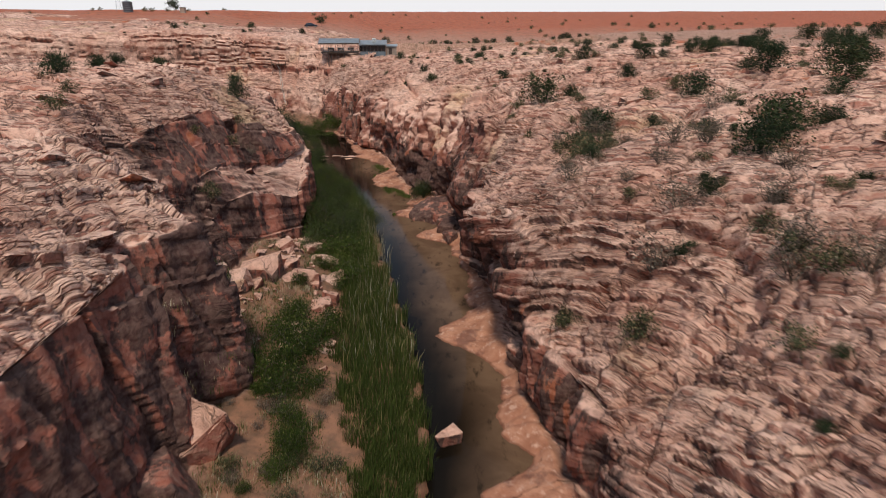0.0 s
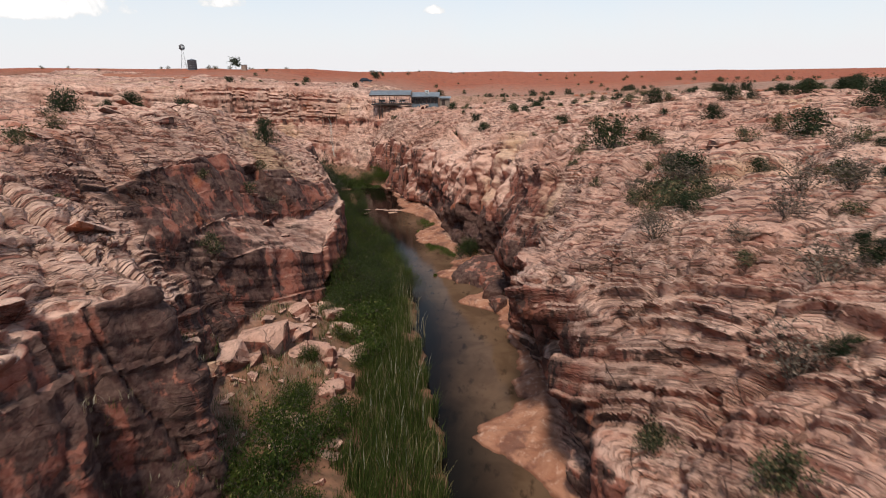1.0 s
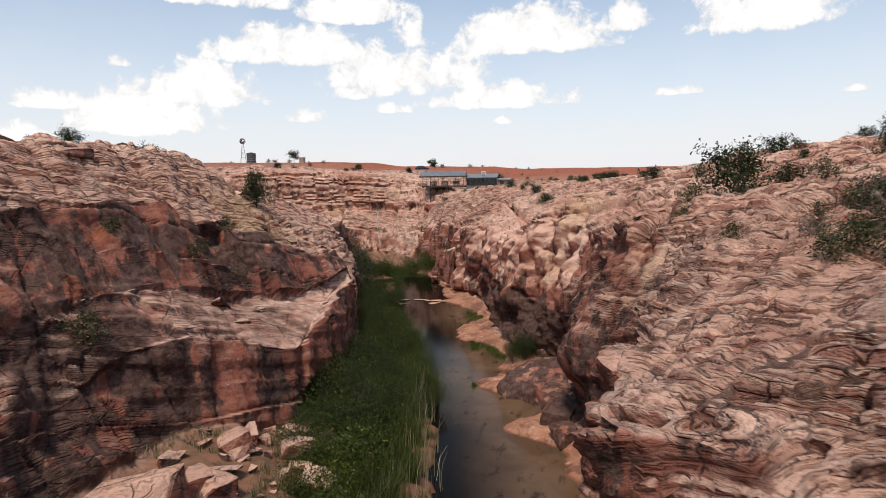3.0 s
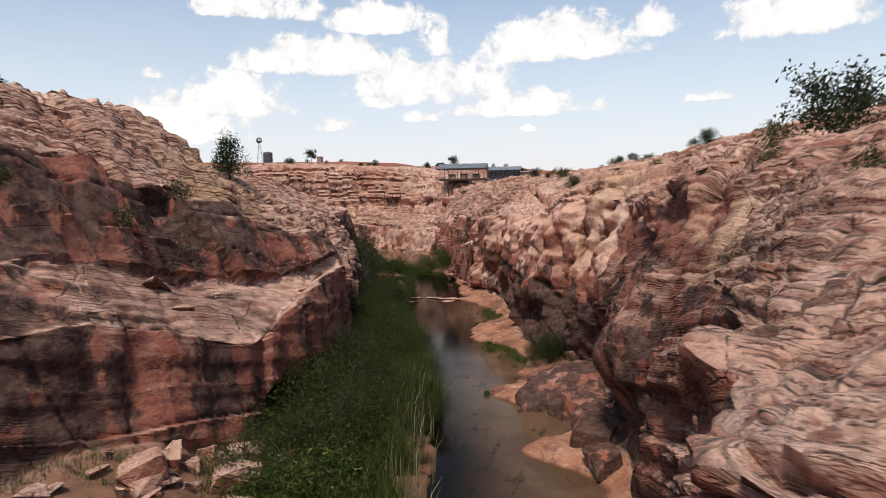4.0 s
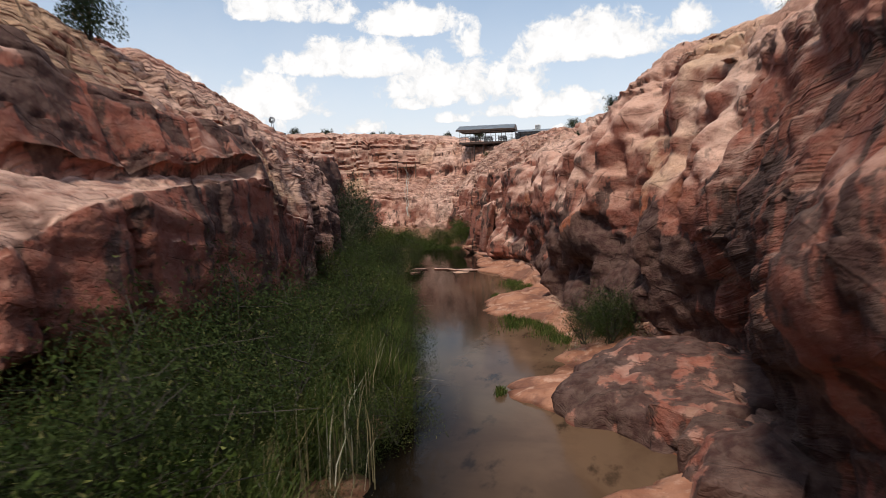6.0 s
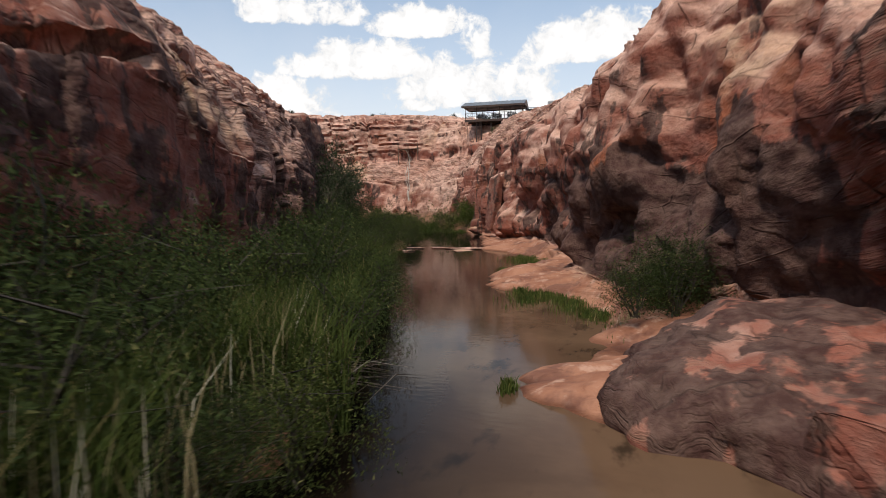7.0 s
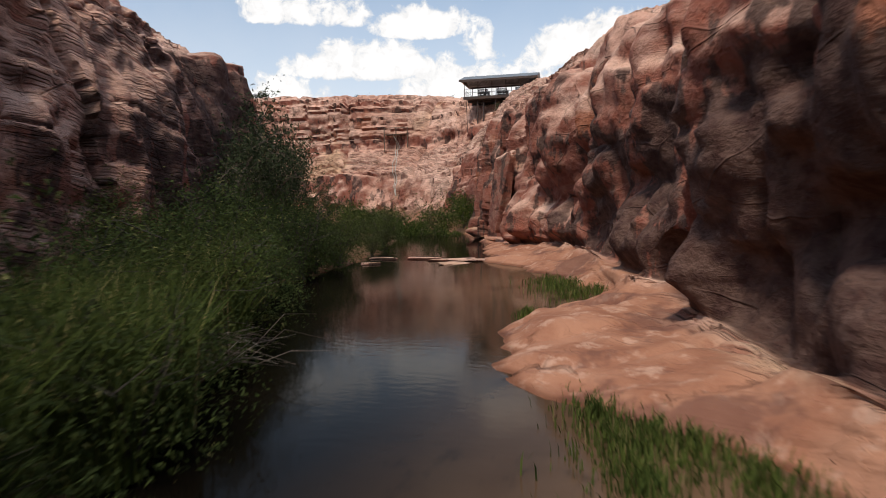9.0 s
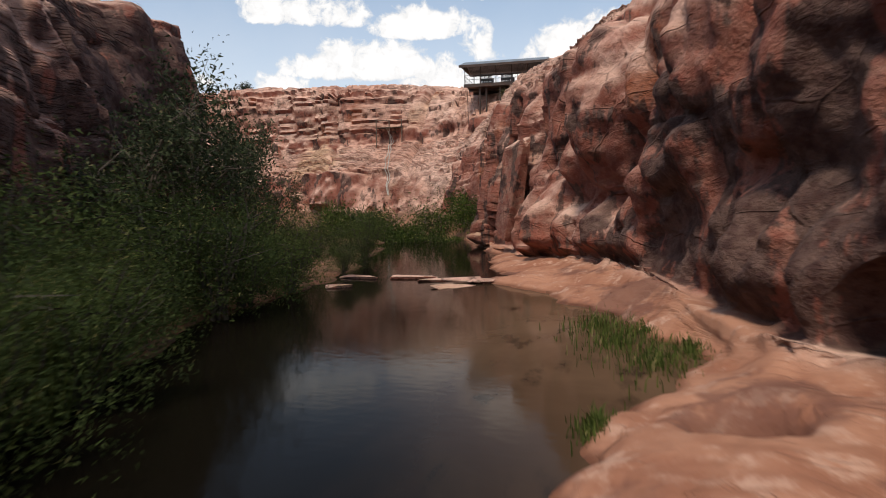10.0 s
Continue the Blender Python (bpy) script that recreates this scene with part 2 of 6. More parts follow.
    colr = m.mix(m.ramp(m.noise(p, 2.2, 4, 0.6), 0.35, 0.65, 0.0, 0.30), colr, m.mix(0.5, colr, (0.56, 0.36, 0.275)))
    if zones:
        sand = m.attr("bench")
        ben = m.mix(m.ramp(mid, 0.35, 0.65), (0.43, 0.205, 0.125), (0.31, 0.128, 0.074))
        ben = m.mix(m.ramp(m.noise(p, 1.6, 5, 0.65), 0.52, 0.68), ben, (0.52, 0.30, 0.21))
        ben = m.mix(m.math('MULTIPLY', m.ramp(m.noise(p, 0.3, 5, 0.65), 0.53, 0.61), 0.7), ben, (0.15, 0.064, 0.046))
        colr = m.mix(sand, colr, ben)
        soil = m.attr("soil")
        dirt = m.mix(m.ramp(m.noise(p, 0.9, 6, 0.65), 0.35, 0.65), (0.27, 0.128, 0.075), (0.15, 0.082, 0.05))
        dirt = m.mix(m.ramp(fine, 0.55, 0.7), dirt, (0.16, 0.10, 0.055))
        colr = m.mix(soil, colr, dirt)
        wet = m.ramp(seb.outputs[2], 0.14, 0.02)
        colr = m.mix(m.math('MULTIPLY', wet, 0.75), colr, m.mix(1.0, colr, (0.35, 0.27, 0.22), 'MULTIPLY'))
    soft = m.math('SUBTRACT', 1.0, m.math('MULTIPLY', m.attr("massive"), m.math('ADD', 0.4, m.math('MULTIPLY', steep, 0.75))), True) if zones else 0.25
    soft = m.math('MULTIPLY', soft, flat)
    h = m.math('ADD', m.math('MULTIPLY', m.math('MULTIPLY', thin, soft), 0.65), m.math('ADD', m.math('MULTIPLY', fine, 0.5), m.math('ADD', m.math('MULTIPLY', m.math('MULTIPLY', layers, soft), 0.95), m.math('ADD', m.math('MULTIPLY', mid, 0.30), m.math('MULTIPLY', m.math('MULTIPLY', lamina, soft), 0.35)))))
    steps = m.math('SUBTRACT', m.ramp(f2, 0.36, 0.64), f2)
    h = m.math('ADD', h, m.math('MULTIPLY', m.math('MULTIPLY', steps, broken2), m.math('MULTIPLY', soft, 0.6)))
    # joints: narrow dirt-filled cracks across the beds
    jig = m.n.new("ShaderNodeVectorMath")
    jig.operation = 'MULTIPLY_ADD'
    nv = m.n.new("ShaderNodeTexNoise")
    nv.inputs["Scale"].default_value, nv.inputs["Detail"].default_value = 0.6, 5
    m.put(nv.inputs["Vector"], p)
    m.put(jig.inputs[0], nv.outputs["Color"])
    jig.inputs[1].default_value = (0.10, 0.10, 0.05)
    cb = m.n.new("ShaderNodeCombineXYZ")
    m.put(cb.inputs[0], m.math('MULTIPLY', seb.outputs[0], 0.26))
    m.put(cb.inputs[1], m.math('MULTIPLY', seb.outputs[1], 0.26))
    m.put(cb.inputs[2], m.math('MULTIPLY', bed, 0.5))
    m.put(jig.inputs[2], cb.outputs[0])
    for size, width, darken in ((1.0, 0.014, 0.5),):
        cr = m.n.new("ShaderNodeTexVoronoi")
        cr.feature = 'DISTANCE_TO_EDGE'
        cr.inputs["Scale"].default_value = size
        m.put(cr.inputs["Vector"], jig.outputs[0])
        gap = m.math('MULTIPLY', m.ramp(cr.outputs["Distance"], width, 0.0), m.ramp(m.noise(p, 0.9, 3), 0.37, 0.54))
        if zones:
            gap = m.math('MULTIPLY', gap, m.math('SUBTRACT', 1.0, m.math('MAXIMUM', m.math('MULTIPLY', m.math('MULTIPLY', m.attr("massive"), steep), 0.8), m.math('MAXIMUM', m.attr("bench"), m.attr("soil")))))
        colr = m.mix(m.math('MULTIPLY', gap, darken), colr, (0.045, 0.026, 0.02))
        h = m.math('SUBTRACT', h, m.math('MULTIPLY', gap, 1.2 * darken))
    if zones:
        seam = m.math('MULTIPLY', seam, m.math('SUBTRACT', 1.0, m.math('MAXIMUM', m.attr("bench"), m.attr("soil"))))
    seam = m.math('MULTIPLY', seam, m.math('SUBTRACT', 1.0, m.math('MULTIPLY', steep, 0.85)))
    # dark bed seams, together with painted shade at the feet of steps
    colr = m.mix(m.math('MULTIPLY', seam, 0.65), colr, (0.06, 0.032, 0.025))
    h = m.math('SUBTRACT', h, m.math('MULTIPLY', seam, 0.9))
    if zones:
        still = m.math('MAXIMUM', m.attr("bench"), m.attr("soil"))
        h = m.math('MULTIPLY', h, m.math('SUBTRACT', 1.0, m.math('MULTIPLY', still, 0.8)))
    return m.done(colr, 0.9, m.bump(h, 0.55 if dark else 1.0, 0.34), spec=0.25)


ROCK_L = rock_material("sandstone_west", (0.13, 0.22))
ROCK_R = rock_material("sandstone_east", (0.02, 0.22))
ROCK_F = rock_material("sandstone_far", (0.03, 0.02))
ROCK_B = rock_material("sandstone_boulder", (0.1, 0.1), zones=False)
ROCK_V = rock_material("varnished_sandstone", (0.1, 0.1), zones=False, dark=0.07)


def soil_material():
    """Red desert soil with pale rock showing through and low dry scrub."""
    m = Nodes("red_soil")
    p = m.pos
    a = m.noise(p, 0.035, 5, 0.6)
    b = m.noise(p, 0.35, 6, 0.65)
    c = m.noise(p, 3.0, 4, 0.6)
    colr = m.mix(m.ramp(b, 0.35, 0.65), (0.40, 0.118, 0.060), (0.28, 0.080, 0.044))
    sepp = m.n.new("ShaderNodeSeparateXYZ")
    m.put(sepp.inputs[0], p)
    reach = m.math('SQRT', m.math('ADD', m.math('POWER', sepp.outputs[0], 2.0), m.math('POWER', sepp.outputs[1], 2.0)))
    near = m.ramp(m.math('ADD', reach, m.math('MULTIPLY', a, 80.0)), 340.0, 235.0)
    rock = m.math('MULTIPLY', m.ramp(m.math('ADD', m.math('MULTIPLY', a, 0.6), m.math('MULTIPLY', b, 0.4)), 0.38, 0.46), near)
    colr = m.mix(rock, colr, m.mix(m.ramp(c, 0.4, 0.6), (0.46, 0.27, 0.195), (0.25, 0.13, 0.09)))
    colr = m.mix(m.ramp(m.noise(p, 0.45, 6, 0.72), 0.54, 0.62, 0.0, 0.7), colr, (0.11, 0.075, 0.045))
    return m.done(colr, 0.95, m.bump(m.math('ADD', b, m.math('MULTIPLY', c, 0.4)), 0.8, 0.5), spec=0.2)


SOIL = soil_material()


def water_material():
    m = Nodes("stream_water")
    p = m.pos
    a = m.noise(p, 0.22, 5, 0.6, 0.5)
    b = m.noise(m.scaled(p, (1.0, 0.45, 1.0)), 1.1, 4, 0.6)
    colr = m.mix(m.ramp(a, 0.38, 0.62), (0.150, 0.088, 0.052), (0.105, 0.060, 0.035))
    colr = m.mix(m.ramp(b, 0.55, 0.72), colr, (0.045, 0.028, 0.017))
    # dark plant reflection painted into the water along the west bank
    colr = m.mix(m.attr("darken"), colr, (0.006, 0.0045, 0.003))
    ripple = m.noise(m.scaled(p, (1.0, 2.2, 1.0)), 2.6, 3, 0.5)
    m.put(m.bsdf.inputs["IOR"], 1.33)
    return m.done(colr, 0.07, m.bump(ripple, 0.06, 0.05), spec=0.09)


WATER = water_material()


def leaf_material(name, dark, light, dry, amount, through_light=0.25):
    m = Nodes(name)
    k = m.island()
    colr = m.mix(k, dark, light)
    one_by_one = m.random()
    colr = m.mix(m.ramp(one_by_one, 0.0, 1.0, 0.0, 0.75), colr, m.mix(1.0, colr, (0.42, 0.44, 0.40), 'MULTIPLY'))
    colr = m.mix(m.ramp(m.math('FRACT', m.math('MULTIPLY', one_by_one, 7.3)), 0.6, 1.0, 0.0, 0.6), colr, m.mix(1.0, colr, (1.45, 1.2, 0.9), 'MULTIPLY'))
    colr = m.mix(m.math('MULTIPLY', m.ramp(m.noise(m.pos, 0.5, 3), 0.4, 0.7), 0.5), colr, dark)
    colr = m.mix(m.math('GREATER_THAN', m.math('FRACT', m.math('MULTIPLY', k, 37.7)), 1.0 - amount), colr, dry)
    m.put(m.bsdf.inputs["Transmission Weight"], 0.0)
    m.done(colr, 0.8, spec=0.12)
    tr = m.n.new("ShaderNodeBsdfTranslucent")
    m.put(tr.inputs["Color"], colr)
    ad = m.n.new("ShaderNodeMixShader")
    ad.inputs[0].default_value = through_light
    m.l.new(m.bsdf.outputs[0], ad.inputs[1])
    m.l.new(tr.outputs[0], ad.inputs[2])
    m.l.new(ad.outputs[0], m.out.inputs["Surface"])
    return m.mat


REED = leaf_material("reed_blade", (0.048, 0.072, 0.016), (0.150, 0.178, 0.042), (0.26, 0.21, 0.09), 0.07)
WILLOW = leaf_material("willow_leaf", (0.030, 0.046, 0.015), (0.105, 0.135, 0.040), (0.17, 0.16, 0.06), 0.04, 0.38)
BRIGHT = leaf_material("green_shrub_leaf", (0.028, 0.048, 0.010), (0.090, 0.118, 0.022), (0.2, 0.2, 0.06), 0.05)
JUNIPER = leaf_material("juniper_leaf", (0.016, 0.026, 0.012), (0.048, 0.066, 0.028), (0.13, 0.10, 0.05), 0.05, 0.1)
SAGE = leaf_material("sage_leaf", (0.045, 0.052, 0.024), (0.115, 0.118, 0.06), (0.24, 0.17, 0.09), 0.2, 0.15)
DRYTWIG = leaf_material("dry_twig", (0.085, 0.062, 0.048), (0.17, 0.13, 0.10), (0.26, 0.2, 0.15), 0.2, 0.0)
STRAW = leaf_material("straw_stalk", (0.30, 0.23, 0.12), (0.45, 0.37, 0.22), (0.5, 0.45, 0.33), 0.2, 0.1)


def plain_material(name, a, b, rough=0.7, metal=0.0, scale=3.0, bump=0.15, spec=None):
    m = Nodes(name)
    n = m.noise(m.pos, scale, 5, 0.6)
    colr = m.mix(m.ramp(n, 0.35, 0.65), a, b)
    colr = m.mix(m.math('MULTIPLY', m.random(), 0.25), colr, m.mix(1.0, colr, (0.7, 0.68, 0.66), 'MULTIPLY'))
    return m.done(colr, rough, m.bump(m.noise(m.pos, scale * 5, 3), bump, 0.02), metal, spec)


DARKBARK = plain_material("dark_willow_bark", (0.055, 0.043, 0.03), (0.032, 0.025, 0.018), 0.9, 0, 4, 0.5)
BARK = plain_material("grey_bark", (0.16, 0.12, 0.09), (0.08, 0.058, 0.043), 0.9, 0, 4, 0.5)
TIN = plain_material("corrugated_roof_tin", (0.34, 0.36, 0.37), (0.24, 0.24, 0.24), 0.42, 0.55, 0.8)
STEEL = plain_material("rusty_brown_steel", (0.055, 0.04, 0.035), (0.09, 0.055, 0.04), 0.65, 0.4, 2.0)
TIMBER = plain_material("weathered_timber", (0.17, 0.115, 0.08), (0.10, 0.066, 0.046), 0.85, 0, 2.0, 0.3)
WALLBLUE = plain_material("grey_blue_siding", (0.17, 0.20, 0.22), (0.11, 0.13, 0.15), 0.7, 0, 1.0)
WALLTAN = plain_material("tan_plaster", (0.36, 0.27, 0.21), (0.28, 0.20, 0.15), 0.9, 0, 1.0)
DARKGAP = plain_material("dark_glass", (0.012, 0.012, 0.014), (0.02, 0.02, 0.022), 0.12, 0, 1.0)
PLASTIC = plain_material("dark_furniture_plastic", (0.018, 0.017, 0.018), (0.028, 0.026, 0.026), 0.5, 0, 3.0)
GALV = plain_material("galvanised_steel", (0.30, 0.31, 0.32), (0.20, 0.20, 0.21), 0.45, 0.6, 1.5)
TANKMAT = plain_material("dark_tank_steel", (0.10, 0.10, 0.105), (0.06, 0.06, 0.065), 0.55, 0.5, 1.2)
WHITE = plain_material("white_paint", (0.72, 0.71, 0.68), (0.6, 0.58, 0.55), 0.6, 0, 2.0)
CARPAINT = plain_material("dark_blue_car_paint", (0.012, 0.02, 0.035), (0.016, 0.024, 0.04), 0.25, 0.3, 2.0, 0.0)
RUBBER = plain_material("black_rubber", (0.012, 0.012, 0.012), (0.02, 0.02, 0.02), 0.85, 0, 5.0)
ROPE = plain_material("pale_rope", (0.55, 0.5, 0.43), (0.42, 0.38, 0.32), 0.9, 0, 9.0)


# ---- noise on arrays ----
def cell_hash(i, j, k, seed):
    with np.errstate(over='ignore'):
        h = (i.astype(np.int64).astype(np.uint32) * np.uint32(374761393) + j.astype(np.int64).astype(np.uint32) * np.uint32(668265263)
             + k.astype(np.int64).astype(np.uint32) * np.uint32(2246822519) + np.uint32((seed * 3266489917 + 12345) % 4294967296))
        h = (h ^ (h >> np.uint32(15))) * np.uint32(2246822519)
        h = (h ^ (h >> np.uint32(13))) * np.uint32(3266489917)
        h = h ^ (h >> np.uint32(16))
    return h.astype(np.float64) / 4294967296.0


def value_noise(x, y, z, seed):
    """Smooth noise, -1 to 1."""
    i, j, k = np.floor(x), np.floor(y), np.floor(z)
    u, v, w = x - i, y - j, z - k
    u, v, w = (t * t * t * (t * (t * 6 - 15) + 10) for t in (u, v, w))
    out = 0
    for a in (0, 1):
        for b in (0, 1):
            for c in (0, 1):
                wt = (u if a else 1 - u) * (v if b else 1 - v) * (w if c else 1 - w)
                out = out + wt * cell_hash(i + a, j + b, k + c, seed)
    return out * 2 - 1


def fbm(x, y, z, size, octaves, seed, gain=0.5):
    amp, tot, out, f = 1.0, 0.0, 0.0, 1.0 / size
    for o in range(octaves):
        out = out + amp * value_noise(x * f + o * 17.3, y * f - o * 9.1, z * f + o * 5.7, seed + o)
        tot, amp, f = tot + amp, amp * gain, f * 2.03
    return out / tot * 1.6


def smooth(a, b, x):
    t = np.clip((x - a) / (b - a), 0, 1)
    return t * t * (3 - 2 * t)


def curve(knots):
    """A smooth function through short (place, value) pairs."""
    ks = np.array(knots, float)
    kx, kv = ks[:, 0], ks[:, 1]
    d = np.gradient(kv, kx)
    # limit the slopes, so that it never overshoots
    sec = np.diff(kv) / np.diff(kx)
    for n in range(len(kx)):
        near = sec[max(0, n - 1):n + 1]
        if len(near) == 2 and near[0] * near[1] <= 0:
            d[n] = 0
        else:
            lim = 3 * np.min(np.abs(near))
            d[n] = np.clip(d[n], -lim, lim)

    def f(x):
        x = np.clip(np.asarray(x, float), kx[0], kx[-1])
        n = np.clip(np.searchsorted(kx, x, side='right') - 1, 0, len(kx) - 2)
        h = kx[n + 1] - kx[n]
        t = (x - kx[n]) / h
        return ((2 * t ** 3 - 3 * t ** 2 + 1) * kv[n] + (t ** 3 - 2 * t ** 2 + t) * h * d[n]
                + (-2 * t ** 3 + 3 * t ** 2) * kv[n + 1] + (t ** 3 - t ** 2) * h * d[n + 1])
    return f


def grid_object(name, P, mat, attrs=None, closed=False, smooth_faces=True, crisp=0.0):
    """A mesh over a grid of points P (rows, columns, 3)."""
    nu, nv = P.shape[:2]
    idx = np.arange(nu * nv).reshape(nu, nv)
    q = np.stack((idx[:-1, :-1], idx[1:, :-1], idx[1:, 1:], idx[:-1, 1:]), -1).reshape(-1, 4)
    me = bpy.data.meshes.new(name)
    me.vertices.add(nu * nv)
    me.vertices.foreach_set("co", P.reshape(-1).astype(np.float32))
    me.loops.add(q.size)
    me.loops.foreach_set("vertex_index", q.reshape(-1).astype(np.int32))
    me.polygons.add(len(q))
    me.polygons.foreach_set("loop_start", (np.arange(len(q)) * 4).astype(np.int32))
    me.polygons.foreach_set("loop_total", np.full(len(q), 4, np.int32))
    me.polygons.foreach_set("use_smooth", np.full(len(q), smooth_faces))
    for key, val in (attrs or {}).items():
        me.attributes.new(key, 'FLOAT', 'POINT').data.foreach_set("value", val.reshape(-1).astype(np.float32))
    me.update(calc_edges=True)
    me.materials.append(mat)
    if crisp:
        me.set_sharp_from_angle(angle=crisp)
    return new(name, me)


# ---- the lie of the land (metres; water level is 0) ----
def plateau(x, y):
    r = np.hypot(x + 20, y - 90)
    g = 18.0 + 7.0 * smooth(70, 240, r) + 4.0 * smooth(160, 198, y) * (1 - smooth(-45, -22, x)) + 4.0 * smooth(300, 520, y) * smooth(-45, -22, x)
    g = g - 2.2 * smooth(190, 215, y) * (1 - smooth(300, 420, y)) * smooth(-92, -72, x)
    g = g + 1.8 * smooth(18, 60, x) * smooth(30, 100, y) * (1 - smooth(120, 220, r)) + 2.6 * np.exp(-((x + 44) / 18) ** 2 - ((y - 64) / 24) ** 2) + 1.6 * smooth(10, 40, x) * (1 - smooth(60, 140, y)) + 2.6 * np.exp(-((x - 24) / 14) ** 2 - ((y - 104) / 24) ** 2) - 1.2 * np.exp(-((x + 18) / 10) ** 2 - ((y - 172) / 12) ** 2)
    g = g + 6.0 * smooth(300, 1100, r)
    return g + 0.5 * fbm(x, y, x * 0, 38.0, 2, 3) * smooth(15, 60, r)


# east side: x of the bench's edge, of the cliff's foot, and of the wall at three heights, along y
E_EDGE = curve([(-30, 6), (22, 5), (28, 2.8), (31, 5.4), (35, 4.2), (40, 4.6), (44, 3.0), (47, -0.2), (51, 2.2), (57, 2.6), (66, 2.0), (70, 1.2), (73, -2.6), (77, 0.0), (80, -3.4),
                (82.3, -6.6), (86, -5.2), (90, -4.6), (92.4, -5.3), (94, -6.0), (95.2, -6.9), (96.2, -8.4), (97.4, -10.1), (100, -11.2), (102, -12.0), (104.4, -11.7), (106.7, -10.6), (109.4, -9.8), (112, -10.8), (114.3, -12.2), (115.6, -13.6), (118, -14.9), (121, -17.4), (124, -17.8), (130, -19.0), (147, -26), (170, -38)])
E_FOOT = curve([(-30, 12), (20, 8.6), (30, 7.2), (36, 6.4), (42, 5.4), (48, 5.0), (56, 4.4), (64, 3.0), (70, 2.2), (75, 1.8), (80, 1.2), (84, 1.8), (87, 0.4), (89, -1.2), (90.5, -2.6), (91.7, -4.2), (93.3, -4.9), (94.6, -5.5), (97.2, -6.6), (100, -7.3), (102.5, -7.9), (107, -8.9), (112, -10.0), (115, -10.8), (119, -12.2), (123, -13.9), (128, -17.2), (133, -19.8), (147, -26), (170, -38)])
E_LOW = curve([(-30, 13), (20, 9.6), (30, 8.0), (36, 6.8), (42, 4.8), (48, 4.2), (53, 3.6), (60, 3.4), (66, 3.6), (70, 1.4), (74, 1.2), (80, 0.8), (86, 0.4), (89.4, -1.1), (92.4, -1.4), (94.5, -3.5), (97, -5.4), (100, -6.9), (104, -7.7), (107.4, -8.0), (110, -9.3), (116, -11.2), (122, -13.2), (126, -14.8), (131, -18.0), (140, -22), (148, -25), (156, -29), (170, -36)])
E_MID = curve([(-30, 17), (20, 15), (34, 13.2), (41, 7.6), (44.5, 5.6), (47.7, 2.2), (52, 3.4), (58, 4.2), (63, 4.7), (67, 5.2), (71, 3.6), (75, 2.8), (80, 2.2), (86, 1.8), (92, 0.2), (97, -3.7), (101, -5.3), (106, -6.5), (114, -8.2), (120, -11.0), (125, -13.4), (130, -15.4), (140, -20.5), (148, -23.6), (156, -26.4), (170, -33)])
E_RIM = curve([(-30, 20), (20, 18.5), (34, 16.5), (42, 10.5), (47.7, 6.6), (52, 8.0), (58, 7.4), (66, 9.0), (72, 5.6), (78, 4.0), (84, 3.6), (92, 2.2), (99, -1.4), (106, -1.6), (114, -4.6), (122, -8.0),
               (130, -10.5), (140, -15.5), (150, -20.5), (160, -24), (170, -28)])
E_BENCH = curve([(-30, 0.9), (40, 0.9), (70, 0.8), (80, 1.2), (88, 1.2), (96, 0.9), (110, 1.0), (122, 0.9), (130, 0.4), (170, 0.3)])
E_CAVE = curve([(-30, 0.0), (38, 0.2), (44, 1.0), (50, 1.2), (56, 0.3), (70, 0.2), (88, 0.0), (91, 0.9), (92.5, 1.6), (94, 1.1), (96, 0.6), (97.5, 1.0), (100, 0.2), (106, 0.5), (112, 0.4), (117, 0.4), (126, 0.3), (170, 0.2)])
# west side
W_EDGE = curve([(-30, -1), (28, -1.0), (36, -1.6), (43, -2.4), (53, -4.8), (67, -7.2), (75, -9.4), (83, -12.0), (90, -14.4), (96, -17.0), (104, -21.8), (112, -24.0), (120, -25.0), (130, -28), (142, -33), (160, -45)])
W_BACK = curve([(-30, -5), (28, -5), (37, -7.4), (43, -8.6), (51, -9.4), (62, -11.0), (75, -13.6), (90, -17.5), (100, -22), (112, -26.5), (120, -30.5), (124, -36), (132, -55), (160, -90)])
W_FOOT = curve([(-30, -14), (20, -14.4), (28, -14.8), (31, -15.2), (33, -17.4), (35.5, -16.4), (37.5, -14.0), (39.5, -15.2), (41.5, -17.6), (46, -18.2), (52, -19.4), (58, -19.2), (63, -17.6), (68, -16.2), (73, -16.4), (78, -18.2), (85, -19.2), (88, -21.2), (93, -21.8), (98, -24.2), (104, -25.2), (109, -27.0), (112, -29.4), (117, -31.2), (121, -33.4), (123.5, -40), (132, -62), (160, -98)])
W_FOOTZ = curve([(-30, 1.2), (36, 1.2), (44, 2.4), (52, 4.6), (58, 4.6), (64, 3.0), (69, 1.0), (80, 1.0), (160, 0.8)])
W_LOW = curve([(-30, -16), (20, -16), (28, -16.2), (31, -16.6), (33, -18.6), (35.5, -17.6), (38.5, -15.3), (40.2, -16.4), (42.5, -20.2), (47, -20.8), (52, -22), (57, -21.2), (61, -20.0), (65, -18.8), (69, -17.1), (73.3, -17.3), (79, -18.8), (85, -19.8), (88.5, -21.4), (93, -21.6), (98, -24.4), (106, -26.2), (110, -28.0), (113, -30.6), (118, -32.2), (121, -33.8), (123.5, -41), (132, -64), (160, -100)])
W_LOWZ = curve([(-30, 6.5), (37, 7.5), (42, 8.5), (47, 9.0), (54, 7.5), (58, 9.0), (61, 9.0), (65, 7.8), (69, 6.4), (73, 7.6), (78, 8.0), (85, 8.4), (92, 6.6), (100, 6.0), (160, 6.0)])
